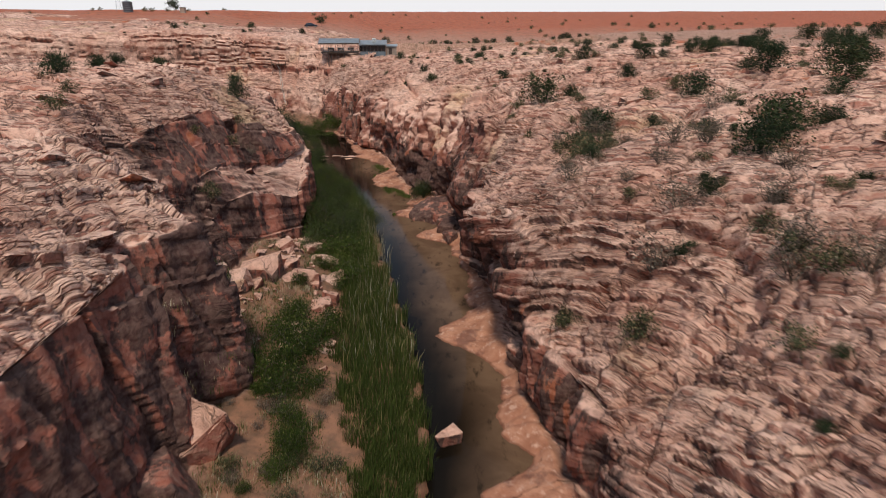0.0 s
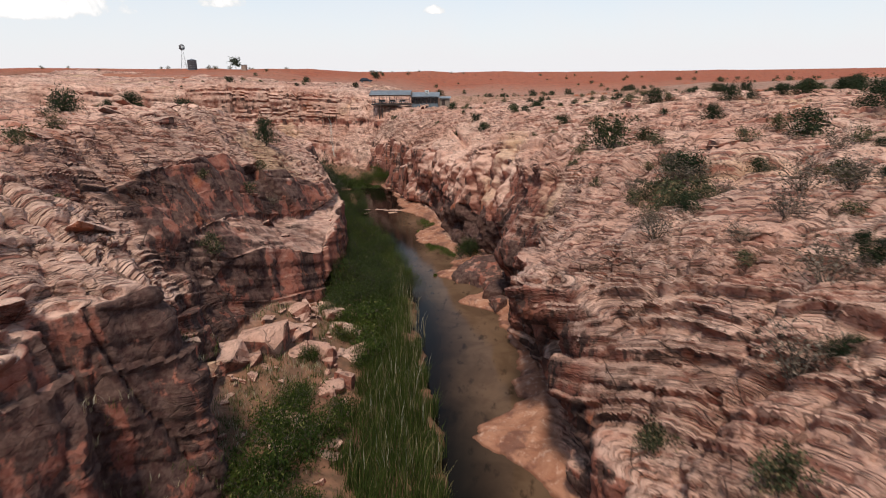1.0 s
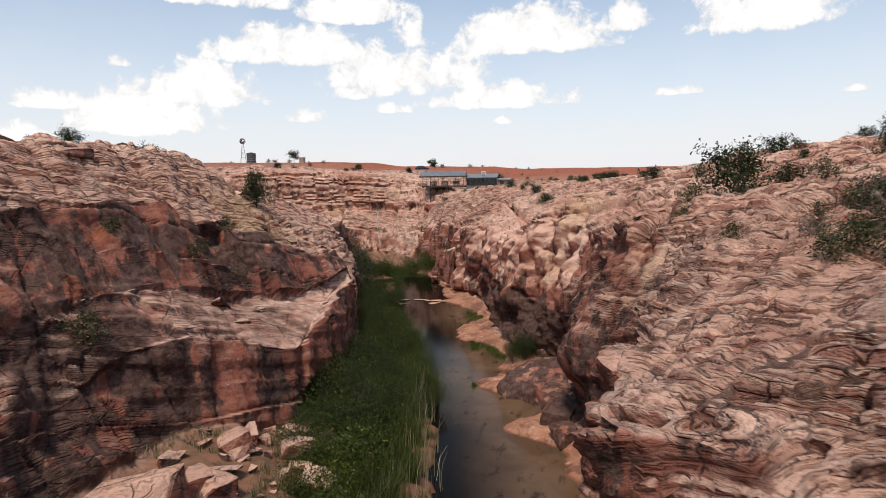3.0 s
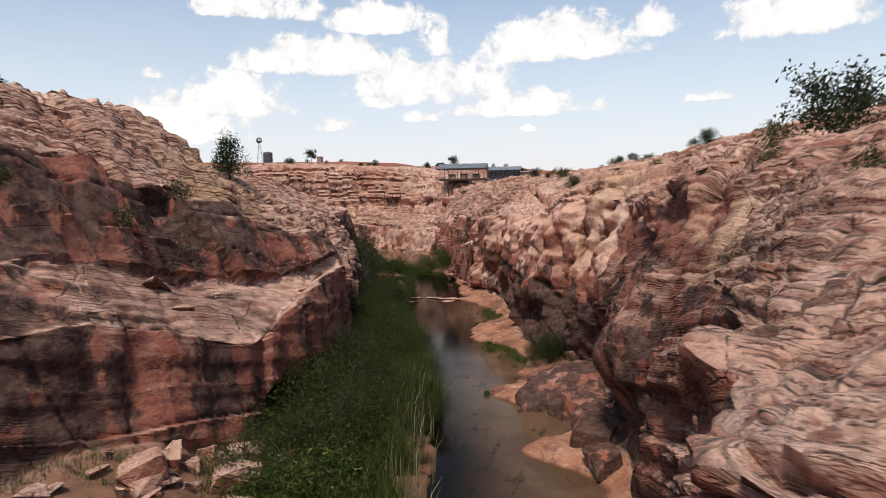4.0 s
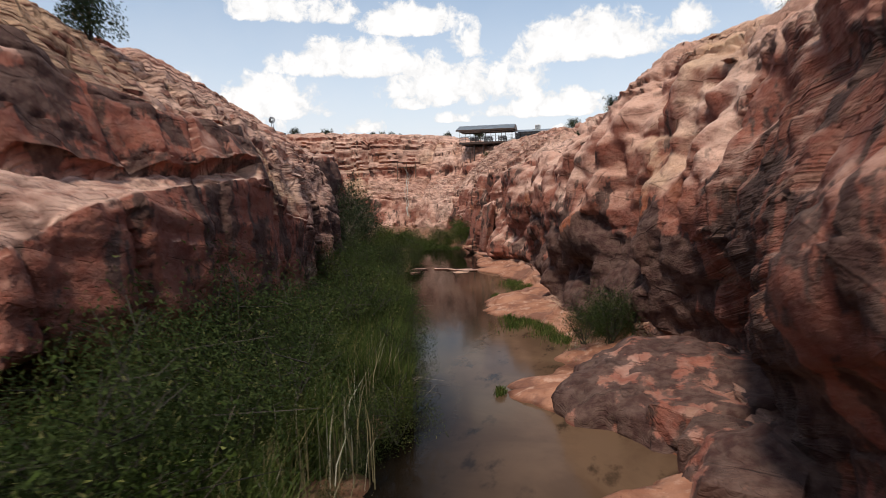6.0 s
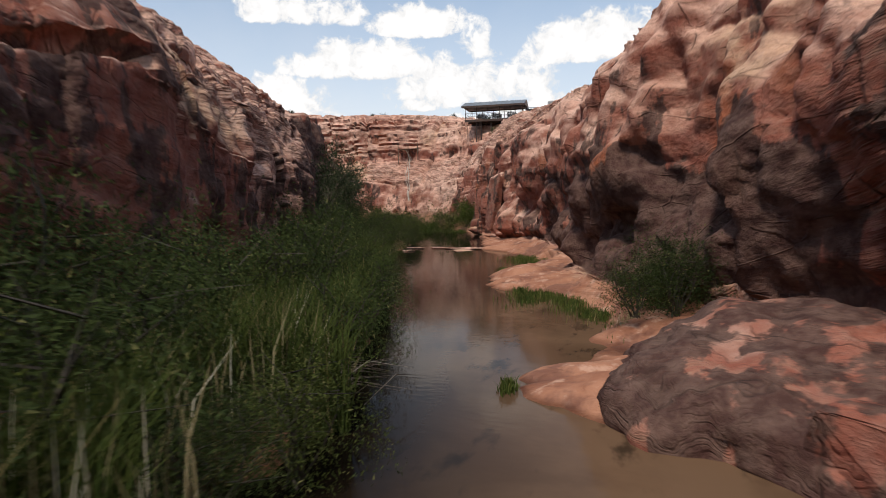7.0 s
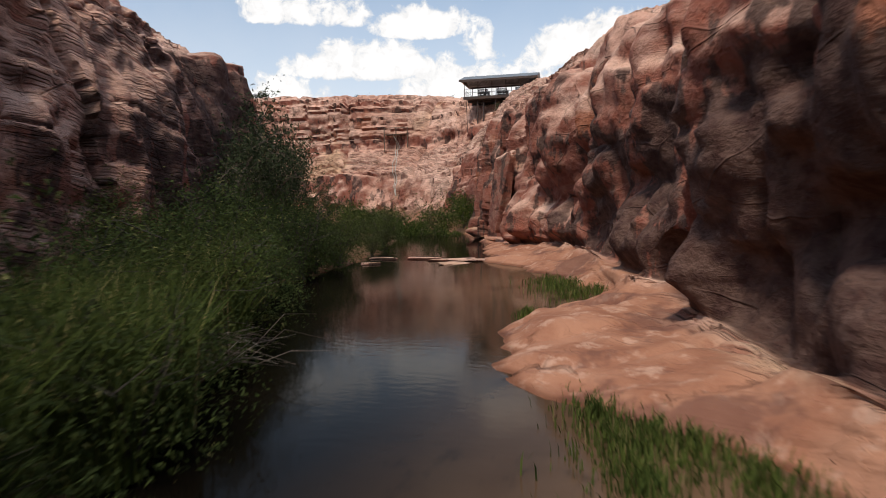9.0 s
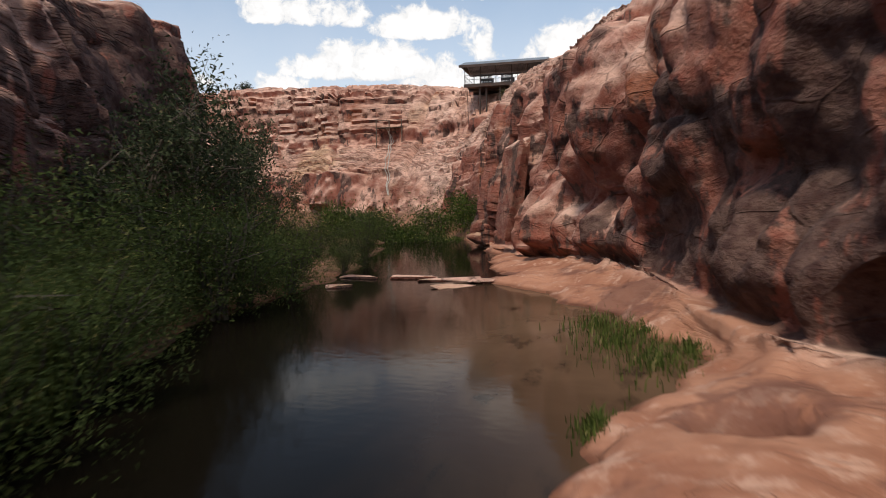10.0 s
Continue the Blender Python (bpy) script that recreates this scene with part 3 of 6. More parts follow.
W_MID = curve([(-30, -18), (20, -17.2), (30.5, -17.4), (33, -19.4), (35.5, -18.6), (38.5, -17.0), (41, -18.4), (43, -22), (47, -23.2), (52, -24.0), (58, -23.4), (63.7, -23.2), (70, -22.6), (75.5, -20.9), (80, -20.4), (85, -20.2), (88, -21.8), (92, -22.4), (98, -25.8), (106, -27.6), (110, -29.6), (113, -31.8), (118, -33.0), (121, -34.2), (123.5, -42), (132, -66), (160, -102)])
W_MIDZ = curve([(-30, 12.8), (36, 12.8), (43, 12.2), (52, 11.2), (58, 12.0), (63.7, 11.3), (70, 9.8), (75.5, 8.9), (80, 8.8), (85, 9.4), (92, 10.0), (106, 10.2), (160, 9.5)])
W_RIM = curve([(-30, -21), (20, -19), (30.5, -19.5), (36, -20.5), (41, -20.6), (44, -25), (52, -27.2), (60, -26.6), (66.7, -26.0), (69.5, -25.2), (76.6, -23.6), (81.3, -21.8), (85, -21.6), (92, -24.8), (98, -27.8), (106, -29.4), (110, -31.0), (113, -33.2), (118, -34.0), (121, -34.8), (123.5, -43), (132, -67.5), (160, -104)])
W_RIMZ = curve([(-30, 15), (20, 14.6), (38, 14.8), (44, 15.4), (52, 15.8), (60, 16.6), (66.7, 16.6), (69.5, 15.4), (76.6, 13.3), (81.3, 11.4), (85, 11.0), (92, 12.4), (106, 12.4), (160, 12.4)])
W_TOP = curve([(-30, -27), (20, -25), (38, -26.0), (46, -29), (52, -30.5), (60, -31.0), (70, -31.4), (76, -31.0), (79.5, -29.6), (82, -28.0), (86, -28.4), (92, -30.6), (106, -35), (113, -38), (118, -40), (121, -42), (124, -52), (132, -72), (160, -108)])
W_TOPZ = curve([(-30, 18.8), (20, 18.4), (42, 19.2), (60, 20.4), (70, 21.0), (77, 20.4), (79.5, 19.2), (81.2, 17.3), (84, 16.2), (92, 16.3), (106, 15.5), (118, 15.0), (160, 15.5)])
# far side, where the canyon turns west: y along x
F_FOOT = curve([(-150, 166), (-110, 170), (-90, 173), (-70, 176), (-58, 174), (-50, 171), (-43, 168), (-37, 163), (-31, 156.5), (-26, 151), (-18, 146)])
F_TOP = curve([(-150, 184), (-110, 184), (-90, 184), (-70, 186), (-55, 183), (-42, 182), (-36, 181), (-31, 178.5), (-26, 174), (-22, 167), (-18, 160)])


def sheet_points(knots, counts, tension=0.32):
    """Points between the profile's knots; knots: list of (a, z) arrays over the stations."""
    A = np.stack([k[0] for k in knots], 1)
    Z = np.stack([k[1] for k in knots], 1)
    n = A.shape[1]
    cols_a, cols_z, kk = [], [], []
    for s in range(n - 1):
        t = (np.arange(counts[s]) / counts[s])[None, :]
        for T, out in ((A, cols_a), (Z, cols_z)):
            p0, p1, p2, p3 = T[:, max(s - 1, 0)][:, None], T[:, s][:, None], T[:, s + 1][:, None], T[:, min(s + 2, n - 1)][:, None]
            m1, m2 = (p2 - p0) * tension, (p3 - p1) * tension
            out.append((2 * t ** 3 - 3 * t ** 2 + 1) * p1 + (t ** 3 - 2 * t ** 2 + t) * m1 + (-2 * t ** 3 + 3 * t ** 2) * p2 + (t ** 3 - t ** 2) * m2)
        kk.append(s + t[0])
    cols_a.append(A[:, -1:]), cols_z.append(Z[:, -1:]), kk.append(np.array([n - 1.0]))
    return np.concatenate(cols_a, 1), np.concatenate(cols_z, 1), np.concatenate(kk)


def bed_step(s, size, seed, edge):
    """A value for each bed of rock, the bed's number, and the seam between two beds."""
    z = np.zeros_like(s)
    q = s / size
    q = q + 0.28 * np.sin(q * 2.1 + seed) + 0.15 * np.sin(q * 5.3 + seed * 1.7)
    i = np.floor(q)
    f = q - i
    t = smooth(1 - edge, 1, f)
    seam = np.exp(-(np.minimum(f, 1 - f) * size / 0.09) ** 2)
    return (cell_hash(i, z, z, seed) * (1 - t) + cell_hash(i + 1, z, z, seed) * t) * 2 - 1, i, seam


def terrace(s, size, riser):
    q = s / size
    q = q + 0.30 * np.sin(q * 1.7 + size * 9) + 0.07 * np.sin(q * 4.1 + size * 5)
    i = np.floor(q)
    f = q - i
    return size * (smooth(0.5 - riser, 0.5 + riser, f) - f)


def blocks(along, bed, width, seed, gap):
    """A value for each block between joints, and the depth of the joints."""
    z = np.zeros_like(along)
    a = along / width
    shift = cell_hash(bed, z, z, seed)
    a = a + 0.38 * np.sin(a * 2.3 + shift * 6) + shift * 9
    j = np.floor(a)
    f = a - j
    d = np.minimum(f, 1 - f) * width
    return cell_hash(bed, j, z, seed + 1) * 2 - 1, np.exp(-(d / gap) ** 2)


def plan_cells(x, y, w, l, turn, seed, gap, pick=2):
    """Uneven joint-bounded cells in plan: a value for each cell, and the joints."""
    c, s = math.cos(turn), math.sin(turn)
    u, v = (x * c + y * s) / l, (y * c - x * s) / w
    i, j = np.floor(u), np.floor(v)
    z = np.zeros_like(u)
    f1, f2, value = np.full_like(u, 9.0), np.full_like(u, 9.0), z
    for a in (-1, 0, 1):
        for b in (-1, 0, 1):
            du = i + a + 0.1 + 0.8 * cell_hash(i + a, j + b, z, seed) - u
            dv = j + b + 0.1 + 0.8 * cell_hash(i + a, j + b, z, seed + 1) - v
            d = np.sqrt(du * du + dv * dv)
            first = d < f1
            f2 = np.where(first, f1, np.minimum(f2, d))
            value = np.where(first, cell_hash(i + a, j + b, z, seed + pick), value)
            f1 = np.where(first, d, f1)
    return value * 2 - 1, np.exp(-((f2 - f1) * min(w, l) * 0.6 / gap) ** 2)


def weather(P, along, dip, seed, quiet=None, flute=1.3, turn=0.5, massive=0.0, cell=1.0, wavy=1.0, steep_at=(0.34, 0.68), ledges=1.0, gully=1.1, band=None, cross=0.0, calm=0.0, knob=0.0, even=0.0):
    """Moves a smooth sheet of points along its normals into ledges, blocks, joints and flutes."""
    du, dv = np.gradient(P, axis=0), np.gradient(P, axis=1)
    N = np.cross(du, dv)
    N /= np.linalg.norm(N, axis=2, keepdims=True) + 1e-9
    if N[..., 2].mean() < 0:
        N = -N
    x, y, z = P[..., 0], P[..., 1], P[..., 2]
    steep = 1 - smooth(*steep_at, N[..., 2])
    if band is not None:
        steep = steep * (1 - np.abs(band)) + np.maximum(band, 0)
    rough = fbm(x, y, z, 2.2, 3, seed + 5)
    warp = wavy * fbm(x, y, z, 11.0, 2, seed + 1) + 0.07 * wavy * rough
    # sets of cross-beds: each large lens of rock tilts its beds its own way
    lx, ly = x + 4.0 * fbm(x, y, z, 14.0, 2, seed + 80), y + 4.0 * fbm(x, y, z, 14.0, 2, seed + 82)
    t1, _ = plan_cells(lx, ly, 14.0, 26.0, turn, seed + 84, 0.2)
    t2, _ = plan_cells(lx, ly, 14.0, 26.0, turn, seed + 84, 0.2, 5)
    s = z + dip[0] * x + dip[1] * y + warp + cross * (t1 * x + t2 * (y - 80)) * (1 - 0.75 * steep)
    al = along + 0.5 * wavy * fbm(x, y, z, 3.0, 2, seed + 9) + 0.3 * z
    b1, i1, m1 = bed_step(s, 2.6, seed + 11, 0.05)
    b2, i2, m2 = bed_step(s + 3.1, 0.8, seed + 12, 0.10)
    b3, i3, m3 = bed_step(s + 1.7, 0.26, seed + 13, 0.25)
    k1, g1 = blocks(al, i1, 4.2, seed + 20, 0.14)
    k2, g2 = blocks(al + 1.3, i2, 1.5, seed + 22, 0.09)
    zero = np.zeros_like(x)
    kv, gv = blocks(along + 0.9 * wavy * fbm(x, y, z, 6.0, 2, seed + 26) + 0.22 * z, zero, 6.5, seed + 24, 0.22)
    kw, gw = blocks(along + 0.6 * wavy * fbm(x, y, z, 4.0, 2, seed + 28) - 0.30 * z, zero, 2.9, seed + 27, 0.12)
    mass = smooth(-0.25, 0.35, fbm(x, y, z * 1.4, 7.0, 2, seed + 70) + massive)
    thin = (1 - 0.62 * mass) * (1 - 0.7 * np.minimum(knob, 1.0))
    big = fbm(x, y, z * 0.45, 9.0, 3, seed + 30)
    rib = fbm(x, y, z * 0.22, 2.6, 3, seed + 33)
    hollow = np.maximum(fbm(x, y, z * 0.8, 3.6, 2, seed + 40) - 0.22, 0)
    bulge = fbm(x, y, z, 3.4, 2, seed + 36)
    cliff = (flute * (big + (0.2 + 0.8 * mass) * rib + 0.35 * mass * bulge) + (1.6 - wavy) * (0.42 * kv * mass + 0.30 * kw * mass) - 0.34 * gv - 0.08 * gw * mass + 0.50 * b1 * (0.2 + 0.8 * thin) + thin * (0.24 * k1 + 0.20 * b2 + 0.13 * k2 + 0.11 * b3 - 0.16 * g1 - 0.05 * g2 - 0.09 * m2)
             - 0.26 * m1 * (0.3 + 0.7 * thin) - 0.9 * hollow + 0.12 * rough + 0.15)
    pits = np.maximum(fbm(x + 9, y, z, 1.9, 2, seed + 94) - 0.18, 0)
    drape = fbm(x, y, z * 0.3, 1.5, 2, seed + 96)
    cliff = cliff * (1 - 0.65 * knob) + knob * (1.15 * np.abs(fbm(x, y, z * 0.55, 4.2, 2, seed + 98)) + 0.55 * np.abs(fbm(x, y, z * 0.7, 1.7, 2, seed + 92)) + 0.14 * fbm(x, y, z, 0.7, 2, seed + 91) + 0.22 * drape - 0.9 * pits + 0.5 * big - 0.35)
    ledges, cell = ledges * (1 - calm * 0.35), cell * (1 - calm * 0.4)
    grit = (0.09 + 0.16 * calm) * rough + 0.10 * calm * fbm(x, y, z, 0.7, 2, seed + 90)
    lump = (0.4 + 0.6 * wavy) * fbm(x, y, z, 6.0, 2, seed + 50)
    wx, wy = x + 1.5 * wavy * fbm(x, y, z, 6.0, 3, seed + 52), y + 1.5 * wavy * fbm(x, y, z, 6.0, 3, seed + 54)
    c1, h1 = plan_cells(wx, wy, 3.0, 6.0, turn, seed + 56, 0.20)
    c2, h2 = plan_cells(wx, wy, 1.1, 2.2, turn + 0.25, seed + 58, 0.10)
    sb = s + cell * (0.62 * c1 + 0.24 * c2) + 0.05 * lump
    ledge = 0.25 + 0.95 * smooth(-0.3, 0.4, fbm(x, y, z, 10.0, 2, seed + 62))
    tops = 0.75 * ledges * ledge * terrace(sb, 1.1, 0.18) + (0.5 + 0.7 * smooth(-0.3, 0.3, fbm(x, y, z, 5.0, 2, seed + 64))) * ledges * terrace(sb + 0.3, 0.46, 0.24) + 0.30 * lump + cell * (0.30 * c1 + 0.14 * c2 - 0.40 * h1 - 0.18 * h2) + grit
    run = fbm(x, y, z * 0, 16.0, 2, seed + 66)
    tops = tops - gully * np.exp(-(run / 0.07) ** 2)
    tops = tops * (1 - 0.5 * even)
    move = steep * cliff + (1 - steep) * tops
    if quiet is not None:
        move = move * (1 - quiet) + quiet * (0.26 * fbm(x, y, z, 2.6, 4, seed + 60) + 0.18 * terrace(z + 0.7 * lump, 0.32, 0.16) - 0.10 * h1)
    return P + N * move[..., None], steep, mass, s, sb


def hump(x, a, b, soft):
    return smooth(a - soft, a + soft, x) * (1 - smooth(b - soft, b + soft, x))


def wall(name, stations, knots, counts, along_y, mat, dip, seed, quiet_to, attrs, flute=1.3, tension=0.32, turn=0.5, hollows=(), out=(1, 0), massive=0.0, cell=1.0, wavy=1.0, fresh=None, steep_at=(0.34, 0.68), ledges=1.0, varnish=None, band=None, cross=0.0, pale_high=0.0, calm=None, knob=None, even=None, slab=0.6):
    a, z, k = sheet_points(knots, counts, tension)
    st = np.repeat(stations[:, None], a.shape[1], 1)
    P = np.stack((a, st, z) if along_y else (st, a, z), -1)
    # caves and potholes: pushed into the rock
    for hx, hy, hz, rad, depth in hollows:
        d = ((P - np.array((hx, hy, hz))) * np.array((1 / rad, 1 / rad, 1 / (rad * 0.8))))
        w = np.exp(-np.sum(d * d, -1) ** 2) * depth
        side = 1.0 if hz > 1.0 else 0.25
        P[..., 0] += w * out[0] * side
        P[..., 1] += w * out[1] * side
        P[..., 2] -= w * (0.0 if hz > 1.0 else 1.0)
    quiet = np.repeat((1 - smooth(quiet_to - 0.35, quiet_to + 0.25, k))[None, :], len(stations), 0)
    P, steep, mass, bed, plate = weather(P, st, dip, seed, quiet, flute, turn, massive(st, k) if callable(massive) else massive, cell, wavy, steep_at, ledges, band=band(st, k) if band else None, cross=cross, calm=0.0 if calm is None else calm(st, k), knob=0.0 if knob is None else knob(st, k), even=0.0 if even is None else even(st, k))
    # steep mask eased high on the walls: paler rock, partly painted light
    data = {"steep": steep * (1.0 if fresh is None else fresh(stations)[:, None]) * (1 - pale_high * smooth(6, 9, P[..., 2]) * hump(st, 86, 110 if out[0] < 0 else 121, 2)), "massive": mass, "bed": bed, "plate": plate, "varnish": varnish(st, z, k) if varnish else steep * 0,
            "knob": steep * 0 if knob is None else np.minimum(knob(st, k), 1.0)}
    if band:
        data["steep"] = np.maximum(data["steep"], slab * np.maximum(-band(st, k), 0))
    for key, (lo, hi) in attrs.items():
        data[key] = np.repeat((smooth(lo - 0.3, lo, k) * (1 - smooth(hi - 0.25, hi + 0.2, k)))[None, :], len(stations), 0)
    return tagged(grid_object(name, P, mat, data, smooth_faces=True, crisp=0.95), kind="structure")


DENS = 1.25


def stations(*runs):
    out = []
    for a, b, step in runs:
        out.append(np.arange(a, b, step / DENS))
    return np.concatenate(out + [[runs[-1][1]]])


def one(f, y):
    return f(y) if callable(f) else np.full_like(y, f)


ys = stations((-25, 8, 0.6), (8, 112, 0.17), (112, 168, 0.28))
rimz = 14.0 + 0.8 * np.sin(ys * 0.21) + 0.6 * np.sin(ys * 0.083 + 1)
e_rim = E_RIM(ys)
E_KNOTS = [(E_EDGE(ys) - 2.5, one(-1.0, ys)), (E_EDGE(ys), one(0.16, ys)), (E_FOOT(ys), E_BENCH(ys)), (E_FOOT(ys) + E_CAVE(ys), E_BENCH(ys) + 1.7), (E_LOW(ys), one(6.0, ys)),
           (E_MID(ys), one(10.8, ys)), (e_rim, rimz), (e_rim + 8, rimz * 0.35 + 0.65 * plateau(e_rim + 10, ys)), (e_rim + 30, plateau(e_rim + 30, ys)), (e_rim + 80, plateau(e_rim + 80, ys)), (e_rim + 88, plateau(e_rim + 88, ys) - 2.5)]


# extra varnish low on the east wall, part of it overhang shade painted dark
def east_varnish_shade(y, z, k):
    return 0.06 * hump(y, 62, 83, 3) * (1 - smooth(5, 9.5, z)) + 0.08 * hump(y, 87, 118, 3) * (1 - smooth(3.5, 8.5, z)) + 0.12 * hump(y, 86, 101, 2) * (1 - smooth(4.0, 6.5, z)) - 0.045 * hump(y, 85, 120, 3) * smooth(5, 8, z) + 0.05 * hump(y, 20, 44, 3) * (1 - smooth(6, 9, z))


# extra varnish on west faces; near y 103-121 it paints a shaded recess
def west_varnish_shade(y, z, k):
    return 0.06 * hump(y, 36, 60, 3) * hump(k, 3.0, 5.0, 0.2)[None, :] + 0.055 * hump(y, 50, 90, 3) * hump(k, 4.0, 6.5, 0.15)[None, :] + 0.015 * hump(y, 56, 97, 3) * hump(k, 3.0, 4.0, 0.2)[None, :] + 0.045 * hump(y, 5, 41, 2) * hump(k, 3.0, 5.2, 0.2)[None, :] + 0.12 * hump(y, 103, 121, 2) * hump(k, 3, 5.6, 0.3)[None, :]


def east_calm(y, k):
    return 0.9 * hump(y, 46, 66, 3) * hump(k, 3.9, 7.0, 0.4)[None, :]


def east_band(y, k):
    return 0.8 * hump(y, 64, 86, 2) * hump(k, 3.0, 5.0, 0.25)[None, :] + 0.95 * hump(y, 87.5, 124, 1.5) * hump(k, 2.15, 5.2, 0.15)[None, :]


def west_calm(y, k):
    return hump(y, 56, 118, 4) * np.maximum(hump(k, 5.8, 7.4, 0.3), hump(k, 4.0, 4.9, 0.1))[None, :]


def east_knob(y, k):
    return hump(y, 86, 128, 3) * hump(k, 2.2, 6.6, 0.35)[None, :] + 0.6 * hump(y, 62, 86, 3) * hump(k, 2.2, 6.6, 0.4)[None, :]


def west_knob(y, k):
    return 0.6 * hump(y, 86, 121, 3) * hump(k, 3.0, 6.2, 0.3)[None, :]


def west_even(y, k):
    return hump(y, 55, 84, 2) * hump(k, 4.05, 4.95, 0.1)[None, :]


def west_mass(y, k):
    return 0.15 + 0.6 * hump(y, 58, 97, 3) * hump(k, 3.0, 6.0, 0.2)[None, :] + 0.6 * hump(y, 0, 41, 2) * hump(k, 3.0, 5.3, 0.2)[None, :]


def west_band(y, k):
    face = hump(k, 2.95, 4.0, 0.12)[None, :] + hump(y, 51, 88, 2) * hump(k, 4.9, 5.95, 0.1)[None, :] + (1 - smooth(40, 43, y)) * hump(k, 3.9, 5.1, 0.1)[None, :]
    slab = hump(y, 55, 84, 2) * hump(k, 4.08, 4.85, 0.06)[None, :]
    return np.clip(face, 0, 1) - slab


wall_east = wall("canyon_wall_east", ys, E_KNOTS, [int(c * DENS) for c in (5, 20, 16, 32, 36, 30, 50, 64, 30, 4)], True, ROCK_R, (0.03, 0.30), 100, 2.0, {"bench": (0.6, 2.0)},
                 flute=1.0, wavy=0.4, ledges=1.0, cell=0.8, cross=0.05, pale_high=0.35, calm=east_calm, knob=east_knob, band=east_band, turn=0.35, massive=curve([(-30, 0.0), (40, 0.0), (50, 0.15), (62, -0.05), (82, 0.0), (87, 0.7), (120, 0.9), (170, 0.6)])(ys)[:, None], fresh=curve([(-30, 0.8), (40, 0.8), (58, 0.75), (66, 0.88), (80, 0.95), (88, 0.95), (100, 0.92), (112, 0.9), (130, 0.75), (170, 0.75)]), varnish=east_varnish_shade, hollows=[(4.4, 48.2, 7.6, 2.6, 2.6), (-8.7, 105.3, 1.5, 1.0, 1.9), (-7.8, 103.5, 1.5, 1.0, 1.9), (-9.93, 103.94, 0.6, 0.72, 1.1), (-4.6, 96.4, 3.2, 2.1, 1.3)])
tagged(wall_east, "red layered sandstone canyon wall with dark varnish streaks", "cliff")

yw = stations((-25, 8, 0.6), (8, 112, 0.17), (112, 160, 0.5))
W_KNOTS = [(W_EDGE(yw) + 2.5, one(-1.0, yw)), (W_EDGE(yw), one(0.1, yw)), (W_BACK(yw), one(0.7, yw)), (W_FOOT(yw), W_FOOTZ(yw)), (W_LOW(yw), W_LOWZ(yw)), (W_MID(yw), W_MIDZ(yw)), (W_RIM(yw), W_RIMZ(yw)),
           (W_TOP(yw), W_TOPZ(yw)), (W_TOP(yw) - 18, plateau(W_TOP(yw) - 18, yw)), (W_TOP(yw) - 55, plateau(W_TOP(yw) - 55, yw)), (W_TOP(yw) - 61, plateau(W_TOP(yw) - 61, yw) - 2.5)]
wall_west = wall("canyon_wall_west", yw, W_KNOTS, [int(c * DENS) for c in (5, 16, 18, 38, 30, 32, 40, 46, 20, 4)], True, ROCK_L, (0.13, 0.22), 200, 3.0, {"soil": (0.5, 3.0)},
                 flute=0.55, tension=0.12, turn=-0.3, massive=west_mass, band=west_band, cell=0.8, cross=0.04, pale_high=0.75, knob=west_knob, calm=west_calm, even=west_even, wavy=0.4, steep_at=(0.36, 0.66), ledges=0.95, varnish=west_varnish_shade, fresh=curve([(-30, 1.0), (60, 1.0), (84, 0.85), (93, 0.85), (97, 0.35), (110, 0.3), (113, 0.8), (160, 0.8)]), hollows=[(-17.0, 71.5, 1.8, 2.3, 3.0), (-18.0, 77.0, 1.6, 1.4, 1.4)], out=(-1, 0))
tagged(wall_west, "blocky red sandstone canyon wall with overhanging ledges", "cliff")

def far_band(x, k):
    return -0.75 * hump(k, 4.7, 7.2, 0.25)[None, :] + 0 * x


def far_knob(x, k):
    return 0.7 * hump(k, 1.8, 6.6, 0.3)[None, :] + 0 * x


xf = stations((-150, -90, 0.8), (-90, -18, 0.28))
ff, ft = F_FOOT(xf), F_TOP(xf)
F_KNOTS = [(ff - 8, one(-1.0, xf)), (ff - 4, one(0.3, xf)), (ff, one(2.4, xf)), (ff * 0.75 + ft * 0.25 - 1.0, one(7.5, xf)), (ff * 0.5 + ft * 0.5, one(11.5, xf)), (ff * 0.42 + ft * 0.58, one(14.2, xf)), (ft - 4, 0.25 * 14.0 + 0.75 * plateau(xf, ft)),
           (ft + 2, plateau(xf, ft + 2)), (ft + 40, plateau(xf, ft + 40)), (ft + 46, plateau(xf, ft + 46) - 2.5)]
wall_far = wall("canyon_wall_north", xf, F_KNOTS, [4, 10, 16, 20, 18, 14, 16, 22, 70, 4], False, ROCK_F, (0.03, 0.02), 300, 1.6, {"soil": (0.5, 2.0)}, flute=1.3, massive=0.8, wavy=0.5, cross=0.05, cell=0.6, knob=far_knob, band=far_band, slab=0.45, fresh=curve([(-150, 0.7), (-60, 0.7), (-40, 0.65), (-30, 0.75), (-18, 0.75)]))
tagged(wall_far, "pale pink sandstone cliff closing the canyon's end", "cliff")

# ground sheet to the horizon; in the canyon it is the stream's bed
gx = np.concatenate((-np.geomspace(3500, 150, 26)[:-1], np.arange(-150, 120, 3.0), np.geomspace(120, 3500, 26)))
gy = np.concatenate((-np.geomspace(900, 60, 10)[:-1], np.arange(-60, 300, 3.0), np.geomspace(300, 4500, 40)))
GX, GY = np.meshgrid(gx, gy, indexing='ij')
GZ = plateau(GX, GY) + 0.35 * fbm(GX, GY, GX * 0, 14.0, 3, 9)
low_e = GX < E_RIM(GY) + 72
low_w = GX > W_TOP(GY) - 48
low = low_e & low_w & (GY < F_TOP(GX) + 32) & (GX > -150) & (GY < 212)
